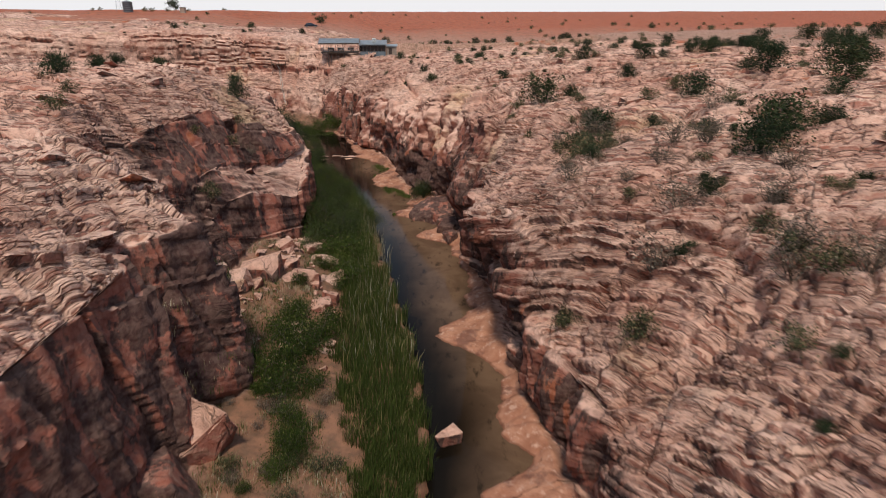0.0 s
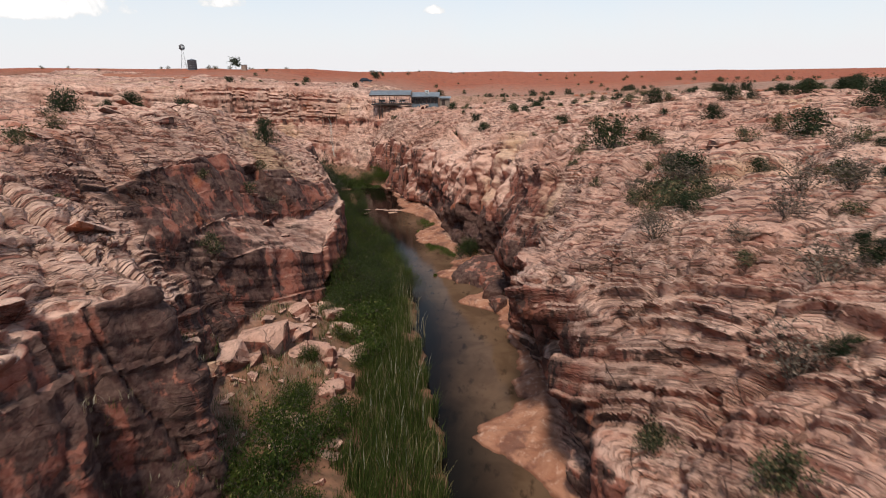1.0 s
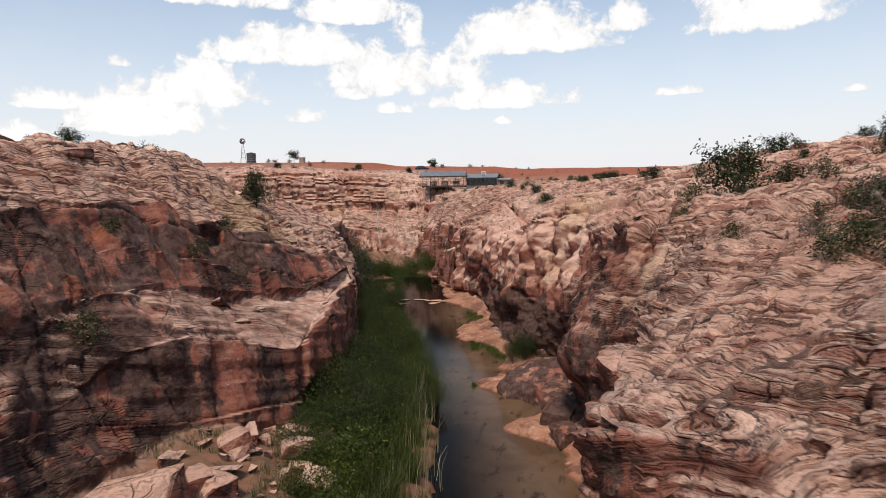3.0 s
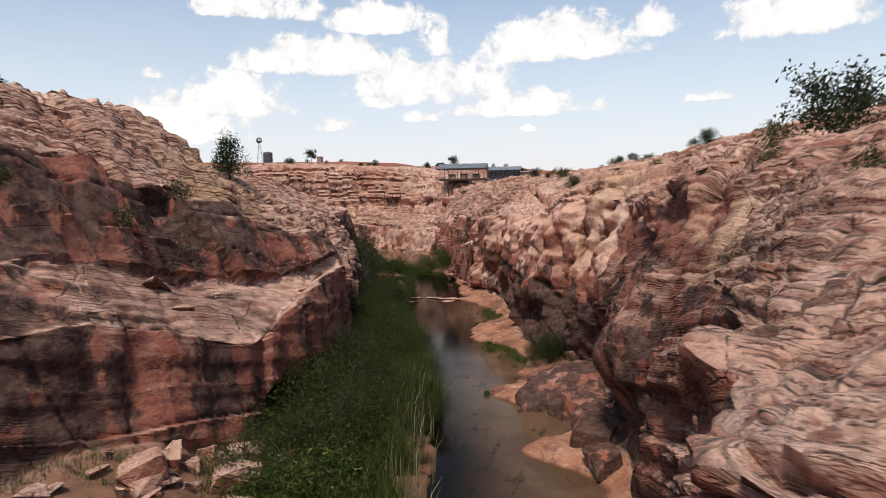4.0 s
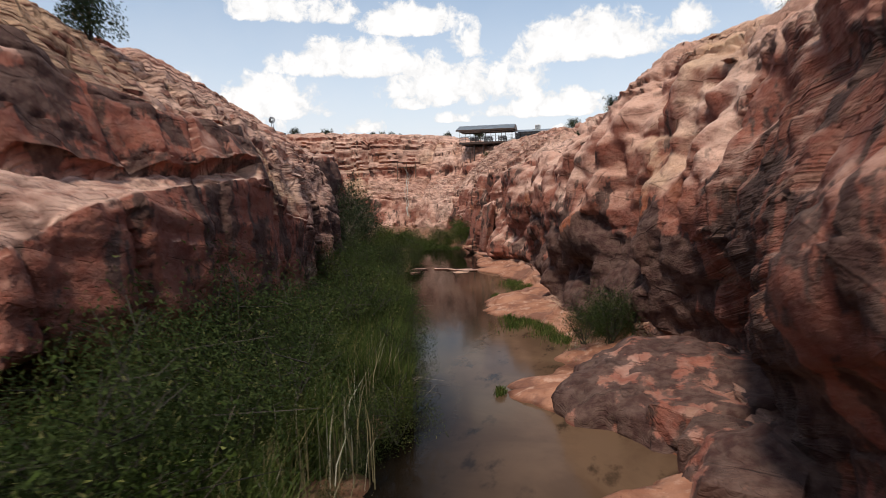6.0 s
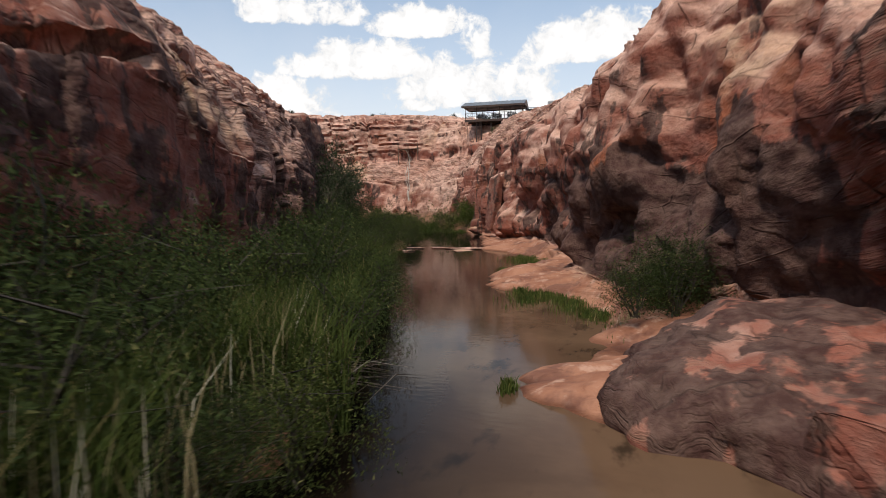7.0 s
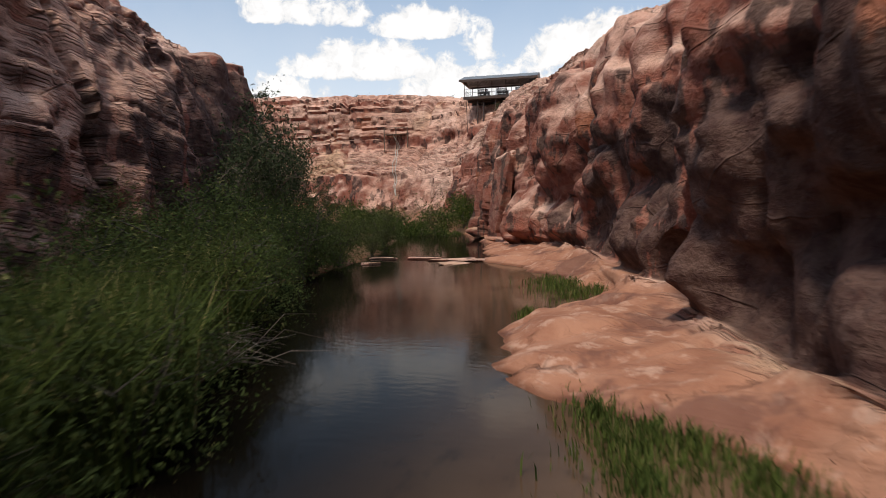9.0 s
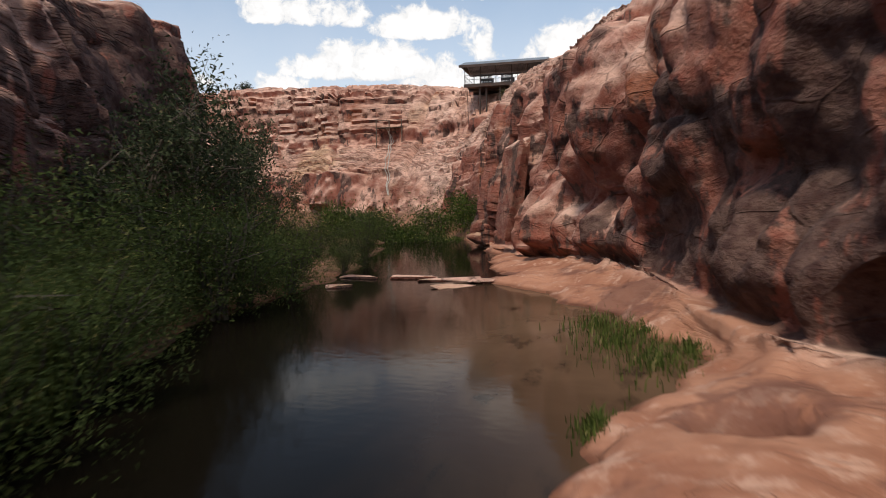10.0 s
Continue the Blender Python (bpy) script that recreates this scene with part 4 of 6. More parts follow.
GZ = np.where(low, -1.6, GZ)
ground = tagged(grid_object("ground", np.stack((GX, GY, GZ), -1), SOIL), "red desert plateau with pale rock patches and scrub", "ground", kind="structure")

# stream
wx, wy = np.meshgrid(np.linspace(-60, 12, 110), np.linspace(-60, 175, 150), indexing='ij')
# near-black mask: the bank plants' reflection put into the water's colour
darken = 1 - smooth(1.0 + 4.5 * smooth(88, 104, wy), 6.5 + 5.0 * smooth(88, 104, wy), wx - W_EDGE(wy) + 0.8 * fbm(wx, wy, wx * 0, 5.0, 3, 15))
darken = np.maximum(darken, smooth(117, 124, wy))
stream = tagged(grid_object("stream_water", np.stack((wx, wy, wx * 0), -1), WATER, {"darken": darken}), "still murky brown stream reflecting the sky", "water", kind="structure")
bpy.context.view_layer.update()


def land(x, y, top=60.0):
    """Height of the rock or ground under a place."""
    best = None
    for ob in (wall_east, wall_west, wall_far, ground):
        hit, loc, nor, _ = ob.ray_cast(Vector((x, y, top)), Vector((0, 0, -1)))
        if hit and (best is None or loc.z > best[0]):
            best = (loc.z, nor)
    return best


# ---- things: helpers ----
def raw_mesh(name, verts, faces, mat, smooth_faces=False):
    me = bpy.data.meshes.new(name)
    me.from_pydata([tuple(v) for v in verts], [], faces)
    me.update()
    me.materials.append(mat)
    if smooth_faces:
        me.polygons.foreach_set("use_smooth", [True] * len(me.polygons))
    return me


def leaves_mesh(name, Q, mat):
    """A mesh of loose three-cornered leaves, Q (n, 3, 3)."""
    n = len(Q)
    me = bpy.data.meshes.new(name)
    me.vertices.add(n * 3)
    me.vertices.foreach_set("co", Q.reshape(-1).astype(np.float32))
    me.loops.add(n * 3)
    me.loops.foreach_set("vertex_index", np.arange(n * 3, dtype=np.int32))
    me.polygons.add(n)
    me.polygons.foreach_set("loop_start", (np.arange(n) * 3).astype(np.int32))
    me.polygons.foreach_set("loop_total", np.full(n, 3, np.int32))
    me.update(calc_edges=True)
    me.materials.append(mat)
    return me


def child(name, me, parent, label=""):
    ob = new(name, me)
    ob.parent = parent
    return tagged(ob, label) if label else ob


def part(name, bm, material, parent, label=""):
    """Links a bmesh as one mesh object under a thing or a part."""
    me = bpy.data.meshes.new(name)
    bm.to_mesh(me)
    bm.free()
    me.materials.append(material)
    return child(name, me, parent, label)


def thing(name, label, category, group="", at=(0, 0, 0), turn=0.0):
    ob = new(name)
    ob.empty_display_size = 0.1
    ob.matrix_basis = pose(*at, 0, 0, turn)
    return tagged(ob, label, category, group)


def tubes(paths, sides=5):
    """Tapered tubes along paths of (point, radius)."""
    V, F = [], []
    for pts in paths:
        base = len(V)
        for n, (p, r) in enumerate(pts):
            p = Vector(p)
            q = Vector(pts[min(n + 1, len(pts) - 1)][0]) - Vector(pts[max(n - 1, 0)][0])
            q = q.normalized() if q.length > 1e-6 else Vector((0, 0, 1))
            a = q.orthogonal().normalized()
            b = q.cross(a)
            for k in range(sides):
                w = 2 * math.pi * k / sides
                V.append(p + a * (r * math.cos(w)) + b * (r * math.sin(w)))
        for n in range(len(pts) - 1):
            for k in range(sides):
                k2 = (k + 1) % sides
                F.append((base + n * sides + k, base + n * sides + k2, base + (n + 1) * sides + k2, base + (n + 1) * sides + k))
        F.append(tuple(base + (len(pts) - 1) * sides + k for k in range(sides)))
        F.append(tuple(base + k for k in reversed(range(sides))))
    return V, F


def leaf_quads(C, size, rng, narrow=0.55, droop=0.0):
    """Leaf blades at the points C."""
    n = len(C)
    u = rng.normal(size=(n, 3))
    u[:, 2] -= droop
    u /= np.linalg.norm(u, axis=1, keepdims=True) + 1e-9
    w = np.cross(u, rng.normal(size=(n, 3)))
    w /= np.linalg.norm(w, axis=1, keepdims=True) + 1e-9
    s = size * rng.uniform(0.6, 1.4, (n, 1))
    u, w = u * s, w * s * narrow
    return np.stack((C - u * 0.8 + w, C + u * 1.1, C - u * 0.8 - w), 1)


def shrub_meshes(name, height, radius, stems, leaves, leaf, mat, seed, bark=BARK, spread=0.8, bare=0.25, fuzz=0.16, narrow=0.55, droop=0.0, full=0.0):
    """Branch mesh and leaf mesh of one shrub, base at the origin."""
    rng = np.random.default_rng(seed)
    paths, tips = [], []
    for s in range(stems):
        a = rng.uniform(0, 2 * math.pi)
        lean = radius * rng.uniform(0.15, 1.0) ** 0.7 * spread
        top = np.array((math.cos(a) * lean, math.sin(a) * lean, height * rng.uniform(0.55, 1.0) * (1 - 0.35 * (lean / radius) ** 2)))
        start = np.array((rng.normal() * radius * 0.07, rng.normal() * radius * 0.07, -0.15))
        bow = np.array((rng.normal() * radius * 0.12, rng.normal() * radius * 0.12, height * 0.08))
        pts = []
        for t in np.linspace(0, 1, 5):
            p = start * (1 - t) + top * t + bow * 4 * t * (1 - t)
            pts.append((p, max(0.008, 0.028 * height / 2 * (1 - 0.85 * t))))
            if t > bare:
                tips.append((p, t))
        paths.append(pts)
        for b in range(2):
            t0 = rng.uniform(0.35, 0.8)
            p0 = start * (1 - t0) + top * t0 + bow * 4 * t0 * (1 - t0)
            d = rng.normal(size=3) * radius * 0.38
            d[2] = abs(d[2]) * 0.7
            paths.append([(p0, 0.014 * height / 2), (p0 + d * 0.5, 0.009 * height / 2), (p0 + d, 0.005)])
            tips += [(p0 + d * 0.6, 0.8), (p0 + d, 1.0)]
    V, F = tubes(paths, 3)
    wood = raw_mesh(name + "_branches", V, F, bark)
    T = np.array([t[0] for t in tips])
    skirt = int(leaves * full)
    pick = rng.integers(0, len(T), leaves)
    C = T[pick] + rng.normal(size=(leaves, 3)) * radius * fuzz * rng.uniform(0.4, 1.3, (leaves, 1))
    if skirt:
        a, q = rng.uniform(0, 2 * math.pi, skirt), rng.uniform(0.25, 1.0, skirt)
        lobes = 1 + 0.22 * np.sin(a * 3 + seed) + 0.12 * np.sin(a * 7 + seed * 2)
        env = height * 0.85 * np.sqrt(np.maximum(0, 1 - q ** 2.2)) * rng.uniform(0.05, 1.0, skirt) ** 0.8
        C[:skirt] = np.stack((np.cos(a) * q * radius * lobes, np.sin(a) * q * radius * lobes, env), 1) + rng.normal(size=(skirt, 3)) * 0.06 * radius
    C[:, 2] = np.maximum(C[:, 2], 0.03)
    return wood, leaves_mesh(name + "_foliage", leaf_quads(C, leaf, rng, narrow, droop), mat)


def plant(kind, meshes, x, y, size, turn, label, category, group, z=None, crown="foliage", stem="stem", sink=0.05):
    if z is None:
        g = land(x, y)
        if g is None:
            return None
        z = g[0]
    root = new(kind)
    root.empty_display_size = 0.1
    root.matrix_basis = pose(x, y, z - sink, 0, 0, turn) @ Matrix.Diagonal((size, size, size * (0.92 + 0.16 * ((x * 7.3 + y * 3.1) % 1)), 1))
    tagged(root, label, category, group)
    child(stem, meshes[0], root)
    child(crown, meshes[1], root)
    return root


RNG = np.random.default_rng(11)
JUN = [shrub_meshes("juniper", 1.9, 1.15, 6, 2500, 0.056, JUNIPER, 20 + i, bark=DARKBARK, fuzz=0.13, bare=0.1, full=0.6) for i in range(4)]
TALL = shrub_meshes("tall_juniper", 2.7, 0.95, 8, 5200, 0.046, JUNIPER, 27, bark=DARKBARK, spread=0.55, fuzz=0.15, bare=0.05, full=0.7)
SAG = [shrub_meshes("sage", 1.0, 0.85, 5, 760, 0.052, SAGE, 40 + i, bark=DRYTWIG, fuzz=0.17, bare=0.2, full=0.3) for i in range(4)]
DRY = [shrub_meshes("dry_brush", 1.3, 1.2, 26, 450, 0.05, DRYTWIG, 60 + i, bark=DRYTWIG, fuzz=0.15, bare=0.3) for i in range(3)]
WIL = [shrub_meshes("willow", 3.2, 1.9, 12, 6400, 0.049, WILLOW, 80 + i, bark=DARKBARK, fuzz=0.19, bare=0.1, narrow=0.35, droop=0.3, full=0.5) for i in range(5)]
GRN = [shrub_meshes("green_shrub", 1.7, 1.25, 12, 2600, 0.062, BRIGHT, 100 + i, fuzz=0.2, bare=0.1, narrow=0.4, full=0.35) for i in range(4)]

JUN_L = "dark green juniper bush rooted in bare sandstone"
SAG_L = "grey-green sagebrush clump on the pale rock"
DRY_L = "leafless grey-brown dry brush on the rock"
# bushes on the rims that stand out
plant("juniper_bush", TALL, -27.6, 83.4, 1.5, 40.0, "upright dense dark juniper on the cliff top", "bush", "rim junipers")
RIM_JUNIPERS = [(-40.5, 66.6, 1.5), (11.6, 73.5, 2.0), (25.4, 63.0, 1.5), (24.3, 44.4, 2.3), (22.0, 41.6, 1.7), (40.3, 64.1, 2.2), (35.5, 69.6, 1.9), (29.0, 46.3, 1.2), (15.0, 58.6, 1.5), (28.6, 90.6, 1.3), (71, 144, 2.0), (83, 147, 2.2), (40.2, 96.6, 1.4), (51, 146, 1.7), (100, 149, 2.2), (46.5, 92.4, 1.6), (37.2, 114.8, 1.3), (46.9, 114.1, 1.2),
                (55.5, 140, 1.5), (34.0, 150, 1.3), (-2.1, 118.5, 1.0), (-7.2, 124.5, 0.8), (-10.9, 186, 1.6), (-17.4, 197, 1.3), (3.4, 140, 0.9), (10.3, 160, 1.1), (-88, 150, 1.6), (9.0, 92, 0.8), (52, 78, 1.6), (58, 90, 1.8), (66, 84, 1.5), (49, 101, 1.3), (63, 104, 1.7), (72, 112, 1.6), (80, 128, 1.8), (60, 128, 1.4), (90, 150, 1.8), (44, 84, 1.2), (-52, 96, 1.3), (-60, 110, 1.5), (-47, 78, 1.0)]
for n, (x, y, s) in enumerate(RIM_JUNIPERS):
    plant("juniper_bush", JUN[n % 4], x, y, s, n * 77.0, JUN_L, "bush", "rim junipers")
RIM_SAGE = [(11.8, 49.6, 1.9), (13.2, 50.4, 1.7), (10.2, 48.6, 1.2), (11.1, 30.9, 1.3), (8.1, 36.5, 1.0), (13.2, 56.0, 1.7), (10.8, 55.8, 1.2), (7.7, 70, 0.9), (20.6, 47.4, 1.4), (18.3, 32.6, 1.3), (12.6, 58, 1.2), (15, 68, 1.2), (-25, 160, 1.3), (-20, 156, 1.0), (11.4, 31.1, 1.4), (8.1, 36.4, 1.2), (-29.5, 47, 1.4), (-33, 55, 1.3),
            (-25.2, 62, 1.0), (-24.2, 73, 1.2), (-23.6, 67.5, 1.3), (-22.4, 56.5, 1.6), (-26, 45, 1.2), (16, 24, 1.3), (19, 27.5, 1.5), (9, 62, 0.9)]
for n, (x, y, s) in enumerate(RIM_SAGE):
    plant("sage_bush", SAG[n % 4], x, y, s, n * 51.0, SAG_L, "bush", "rim sagebrush")
RIM_DRY = [(13.4, 35.4, 1.9), (15.2, 37.6, 1.7), (14.2, 57.6, 2.0), (15.4, 42.6, 1.3), (18.7, 29.9, 1.6), (20.5, 27.0, 1.7), (19.4, 34.3, 1.4), (19.3, 44.5, 1.4), (9.7, 45.4, 1.2), (17.5, 46.0, 1.5), (15.5, 52, 1.2), (18.0, 28.8, 1.5), (9.8, 47.0, 0.9), (14.6, 61, 1.3), (22, 38, 1.4), (-22.8, 71.5, 1.0)]
for n, (x, y, s) in enumerate(RIM_DRY):
    plant("dry_brush", DRY[n % 3], x, y, s, n * 33.0, DRY_L, "bush", "dry brush")
# brush that crowds the near east slope
for n in range(54):
    x, y = RNG.uniform(10.5, 30), RNG.uniform(18, 66)
    if x < float(E_RIM(y)) - 4:
        continue
    if n % 3 == 0:
        plant("dry_brush", DRY[n % 3], x, y, RNG.uniform(0.5, 1.2), n * 29.0, DRY_L, "bush", "dry brush")
    elif n % 3 == 1:
        plant("sage_bush", SAG[n % 4], x, y, RNG.uniform(0.7, 1.5), n * 29.0, SAG_L, "bush", "rim sagebrush")
    else:
        plant("juniper_bush", JUN[n % 4], x, y, RNG.uniform(0.35, 0.8), n * 29.0, JUN_L, "bush", "rim junipers")
# scattered scrub over both plateaus
for n in range(340):
    east = n % 4 != 0
    y = RNG.uniform(12, 215)
    if east:
        x = float(E_RIM(y)) + 3 + 80 * RNG.uniform(0, 1)
    else:
        x = float(W_TOP(min(y, 119))) - 2 - 60 * RNG.uniform(0, 1)
    if (-36 < x < -10 and 160 < y < 182) or (not east and 124 < y < 182):
        continue
    s = RNG.uniform(0.4, 1.3)
    if RNG.uniform() < 0.4:
        plant("juniper_bush", JUN[n % 4], x, y, s, RNG.uniform(0, 360), JUN_L, "bush", "plateau junipers")
    else:
        plant("sage_bush", SAG[n % 4], x, y, s * 1.1, RNG.uniform(0, 360), SAG_L, "bush", "plateau sagebrush")
for n in range(150):
    x, y = (RNG.uniform(-190, 210), RNG.uniform(205, 420)) if n < 70 else (RNG.uniform(70, 230), RNG.uniform(110, 300))
    plant("sage_bush", SAG[n % 4], x, y, RNG.uniform(0.7, 1.8), RNG.uniform(0, 360), SAG_L, "bush", "far scrub")

# ---- the canyon floor: reeds, willows, green shrubs ----
WIL_L = "dense dark green willow shrub beside the stream"
n = 0
for y in np.arange(57, 131, 2.5):
    a, b = float(W_EDGE(y)), float(W_FOOT(min(y, 121)))
    rows = 3
    for r in range(rows):
        f = (0.34 + 0.5 * r / (rows - 1)) if y < 74 else (-0.04 + 0.85 * r / (rows - 1))
        x = a + (b - a) * min(1.0, f + RNG.uniform(-0.1, 0.1))
        if y < 62 and r > 0:
            continue
        s = RNG.uniform(0.5, 1.3) * (0.8 if r == 0 and y > 74 else 1.05) * (1.2 if 104 < y < 119 else 0.9 if y >= 119 else 1.0)
        if 62 < y < 86 and r > 0:
            s = RNG.uniform(1.1, 1.8)
        bright = y < 72 and RNG.uniform() < 0.5
        if bright:
            plant("green_shrub", GRN[n % 4], x, y + RNG.uniform(-0.9, 0.9), s * 1.5, RNG.uniform(0, 360), "bright green leafy shrub crowding the stream bank", "shrub", "bank shrubs", z=0.3)
        else:
            plant("willow_shrub", WIL[n % 5], x, y + RNG.uniform(-0.9, 0.9), s, RNG.uniform(0, 360), WIL_L, "shrub", "streamside willows", z=0.3)
        n += 1
# low dark shrubs leaning over the water
for k, y in enumerate(np.arange(70, 118, 1.7)):
    plant("willow_shrub", WIL[k % 5], float(W_EDGE(y)) - 0.5 + RNG.uniform(-0.5, 0.4), float(y), RNG.uniform(0.3, 0.62), RNG.uniform(0, 360), "low dark green willow shrub leaning over the water", "shrub", "streamside willows", z=0.1)
GRN_L = "bright green leafy shrub on the sandy canyon floor"
FLOOR_GREEN = [(-11.8, 40, 1.8), (-10.6, 42.6, 1.7), (-12.8, 43.5, 1.6), (-13, 39, 1.5), (-11.2, 36.5, 1.5), (-9.8, 45, 1.2), (-12.6, 46.5, 1.3), (-9.6, 47.5, 1.1), (-12.8, 48, 0.9), (-13.5, 53, 0.8), (-10.2, 55, 0.8), (-9.8, 62, 1.4), (-10.8, 65.5, 1.5), (-11.6, 69, 1.5),
               (-12.4, 58.5, 0.8), (-9.2, 31, 1.1), (-12.6, 73, 1.3), (-13.4, 62.5, 1.0), (-14.6, 66.5, 1.1), (-3.2, 90.2, 1.0), (-26.5, 148.5, 1.5), (-30, 150, 1.7), (-33.5, 151, 1.6), (-28, 152, 1.5), (-37, 152, 1.6), (-24.6, 147.2, 1.0), (-27.6, 144.5, 1.3), (-30.5, 144.0, 1.4), (-33.6, 146.5, 1.5), (-36, 148, 1.4), (-31.5, 147.5, 1.6), (-34.8, 143.5, 1.4), (-38.5, 146, 1.6), (-40, 150, 1.6),
               (-10.3, 33.5, 1.0), (-9.4, 38, 1.0)]
for k, (x, y, s) in enumerate(FLOOR_GREEN):
    plant("green_shrub", GRN[k % 4], x, y, s * (1.2 if y > 143 else 1.0), k * 61.0, GRN_L, "shrub", "canyon floor shrubs")


# dry and grey-green brush over the sandy floor
for k in range(46):
    y = RNG.uniform(17, 38)
    x = float(W_BACK(y)) - RNG.uniform(0.0, 1.0) * (float(W_BACK(y)) - float(W_FOOT(y)) - 1.0)
    if k % 3 == 0:
        plant("dry_brush", DRY[k % 3], x, y, RNG.uniform(0.5, 0.9), k * 43.0, "leafless grey-brown dry brush on the sandy floor", "bush", "floor brush")
    elif k % 3 == 1:
        plant("sage_bush", SAG[k % 4], x, y, RNG.uniform(0.7, 1.3), k * 43.0, "grey-green brush on the sandy canyon floor", "bush", "floor brush")
    else:
        plant("green_shrub", GRN[k % 4], x, y, RNG.uniform(0.5, 1.0), k * 43.0, GRN_L, "shrub", "canyon floor shrubs")


def reed_blades(n, xy, h0, h1, mat, seed, name, lean=0.22, width=0.016):
    """Upright blades, each bent once, standing at points given by xy(rng, n)."""
    rng = np.random.default_rng(seed)
    x, y, z = xy(rng, n)
    h = rng.uniform(h0, h1, n)
    a = rng.uniform(0, 2 * math.pi, n)
    d = np.stack((np.cos(a), np.sin(a), np.zeros(n)), 1)
    side = np.stack((-np.sin(a + 0.6), np.cos(a + 0.6), np.zeros(n)), 1) * (width * rng.uniform(0.7, 1.6, n))[:, None]
    base = np.stack((x, y, z), 1)
    l = (rng.uniform(0.1, 1.0, n) ** 1.5 * lean * h)[:, None]
    up = np.array((0, 0, 1.0))
    mid = base + up * (h * 0.6)[:, None] + d * l * 0.35
    tip = base + up * (h * rng.uniform(0.9, 1.0, n))[:, None] + d * l * 1.3
    V = np.stack((base - side, base + side, mid + side * 0.9, mid - side * 0.9, tip), 1).reshape(-1, 3)
    k = np.arange(n)[:, None] * 5
    loops = np.concatenate((k + np.array([0, 1, 2, 3]), k + np.array([3, 2, 4])), 1).reshape(-1)
    me = bpy.data.meshes.new(name)
    me.vertices.add(len(V))
    me.vertices.foreach_set("co", V.reshape(-1).astype(np.float32))
    me.loops.add(len(loops))
    me.loops.foreach_set("vertex_index", loops.astype(np.int32))
    me.polygons.add(2 * n)
    me.polygons.foreach_set("loop_start", (np.arange(n)[:, None] * 7 + np.array([0, 4])).reshape(-1).astype(np.int32))
    me.polygons.foreach_set("loop_total", np.tile(np.array([4, 3], np.int32), n))
    me.update(calc_edges=True)
    me.materials.append(mat)
    return new(name, me)


def reed_zone(y0, y1, f0, f1):
    def xy(rng, n):
        y = rng.uniform(y0, y1, n)
        f = rng.uniform(0, 1, n)
        a, b = W_EDGE(y), W_BACK(y)
        x = a + (b - a) * (f0 + (f1 - f0) * f) + 0.5 * np.sin(y * 1.3) + 0.3 * np.sin(y * 3.7)
        keep = value_noise(x / 1.3, y / 1.3, x * 0, 71)
        x = x + 0.35 * keep
        return x, y, np.full(n, 0.05)
    return xy


tagged(reed_blades(26000, reed_zone(18, 60, 0.02, 0.98), 0.9, 2.3, REED, 1, "reed_bed", 0.4), "tall green reeds crowding the stream bank", "reeds", kind="stuff")
tagged(reed_blades(15000, reed_zone(60, 90, 0.3, 0.8), 0.9, 2.6, REED, 2, "reed_bed", 0.5), "tall green reeds crowding the stream bank", "reeds", kind="stuff")
tagged(reed_blades(30000, reed_zone(78, 106, -0.1, 0.95), 1.1, 2.7, REED, 8, "reed_bed", 0.45, 0.014), "tall green reeds crowding the stream bank", "reeds", kind="stuff")
tagged(reed_blades(1300, reed_zone(40, 82, 0.0, 0.8), 1.6, 2.9, STRAW, 3, "dry_reed_stalks", 0.3, 0.012), "dry straw-coloured stalks among the reeds", "reeds", kind="stuff")


def tuft_zone(spots):
    def xy(rng, n):
        i = rng.integers(0, len(spots), n)
        s = np.array(spots, float)[i]
        r = np.abs(rng.normal(size=n)) * s[:, 2]
        a = rng.uniform(0, 2 * math.pi, n)
        return s[:, 0] + np.cos(a) * r * 0.7, s[:, 1] + np.sin(a) * r * 1.3, np.full(n, 0.0)
    return xy


for x, y, s, a in ((-4.1, 87.6, 0.6, 20), (-3.2, 89.6, 0.85, 140), (-2.9, 88.2, 0.85, 260)):
    plant("willow_shrub", WIL[int(a) % 5], x, y, s, a, "dark green leafy shrub in a cove of the cliff", "shrub", "cove shrubs", z=0.9)
TUFTS = [(-9.3, 96.3, 0.6), (-8.4, 95.6, 0.6), (-7.2, 94.4, 0.7), (-8.6, 93.9, 0.6), (-6.6, 92.8, 0.6), (-5.9, 91.4, 0.5), (-5.2, 91.0, 0.5), (-7.9, 95.4, 0.6), (-8.9, 95.0, 0.6), (-6.4, 93.4, 0.5), (-11.0, 108.6, 0.9), (-11.8, 110.2, 0.9), (-12.4, 112.0, 0.8), (-11.2, 111.6, 0.9), (-10.2, 109.8, 0.7), (-11.9, 104.3, 0.25), (-4.6, 88.6, 0.5), (-23, 146.5, 0.9), (-27, 147, 1.0), (-31, 148, 1.0), (-35, 149, 1.0), (-6.9, 81.9, 0.15)]
tagged(reed_blades(9500, tuft_zone(TUFTS), 0.08, 0.38, REED, 4, "water_grass", 0.5, 0.010), "short green grass growing in shallow water", "grass", kind="stuff")
tagged(reed_blades(260, tuft_zone([(-4.5, 88.4, 0.35), (-4.2, 89.6, 0.3)]), 0.3, 0.7, STRAW, 5, "straw_grass", 0.4, 0.010), "straw-coloured dry grass at the water's edge", "grass", kind="stuff")


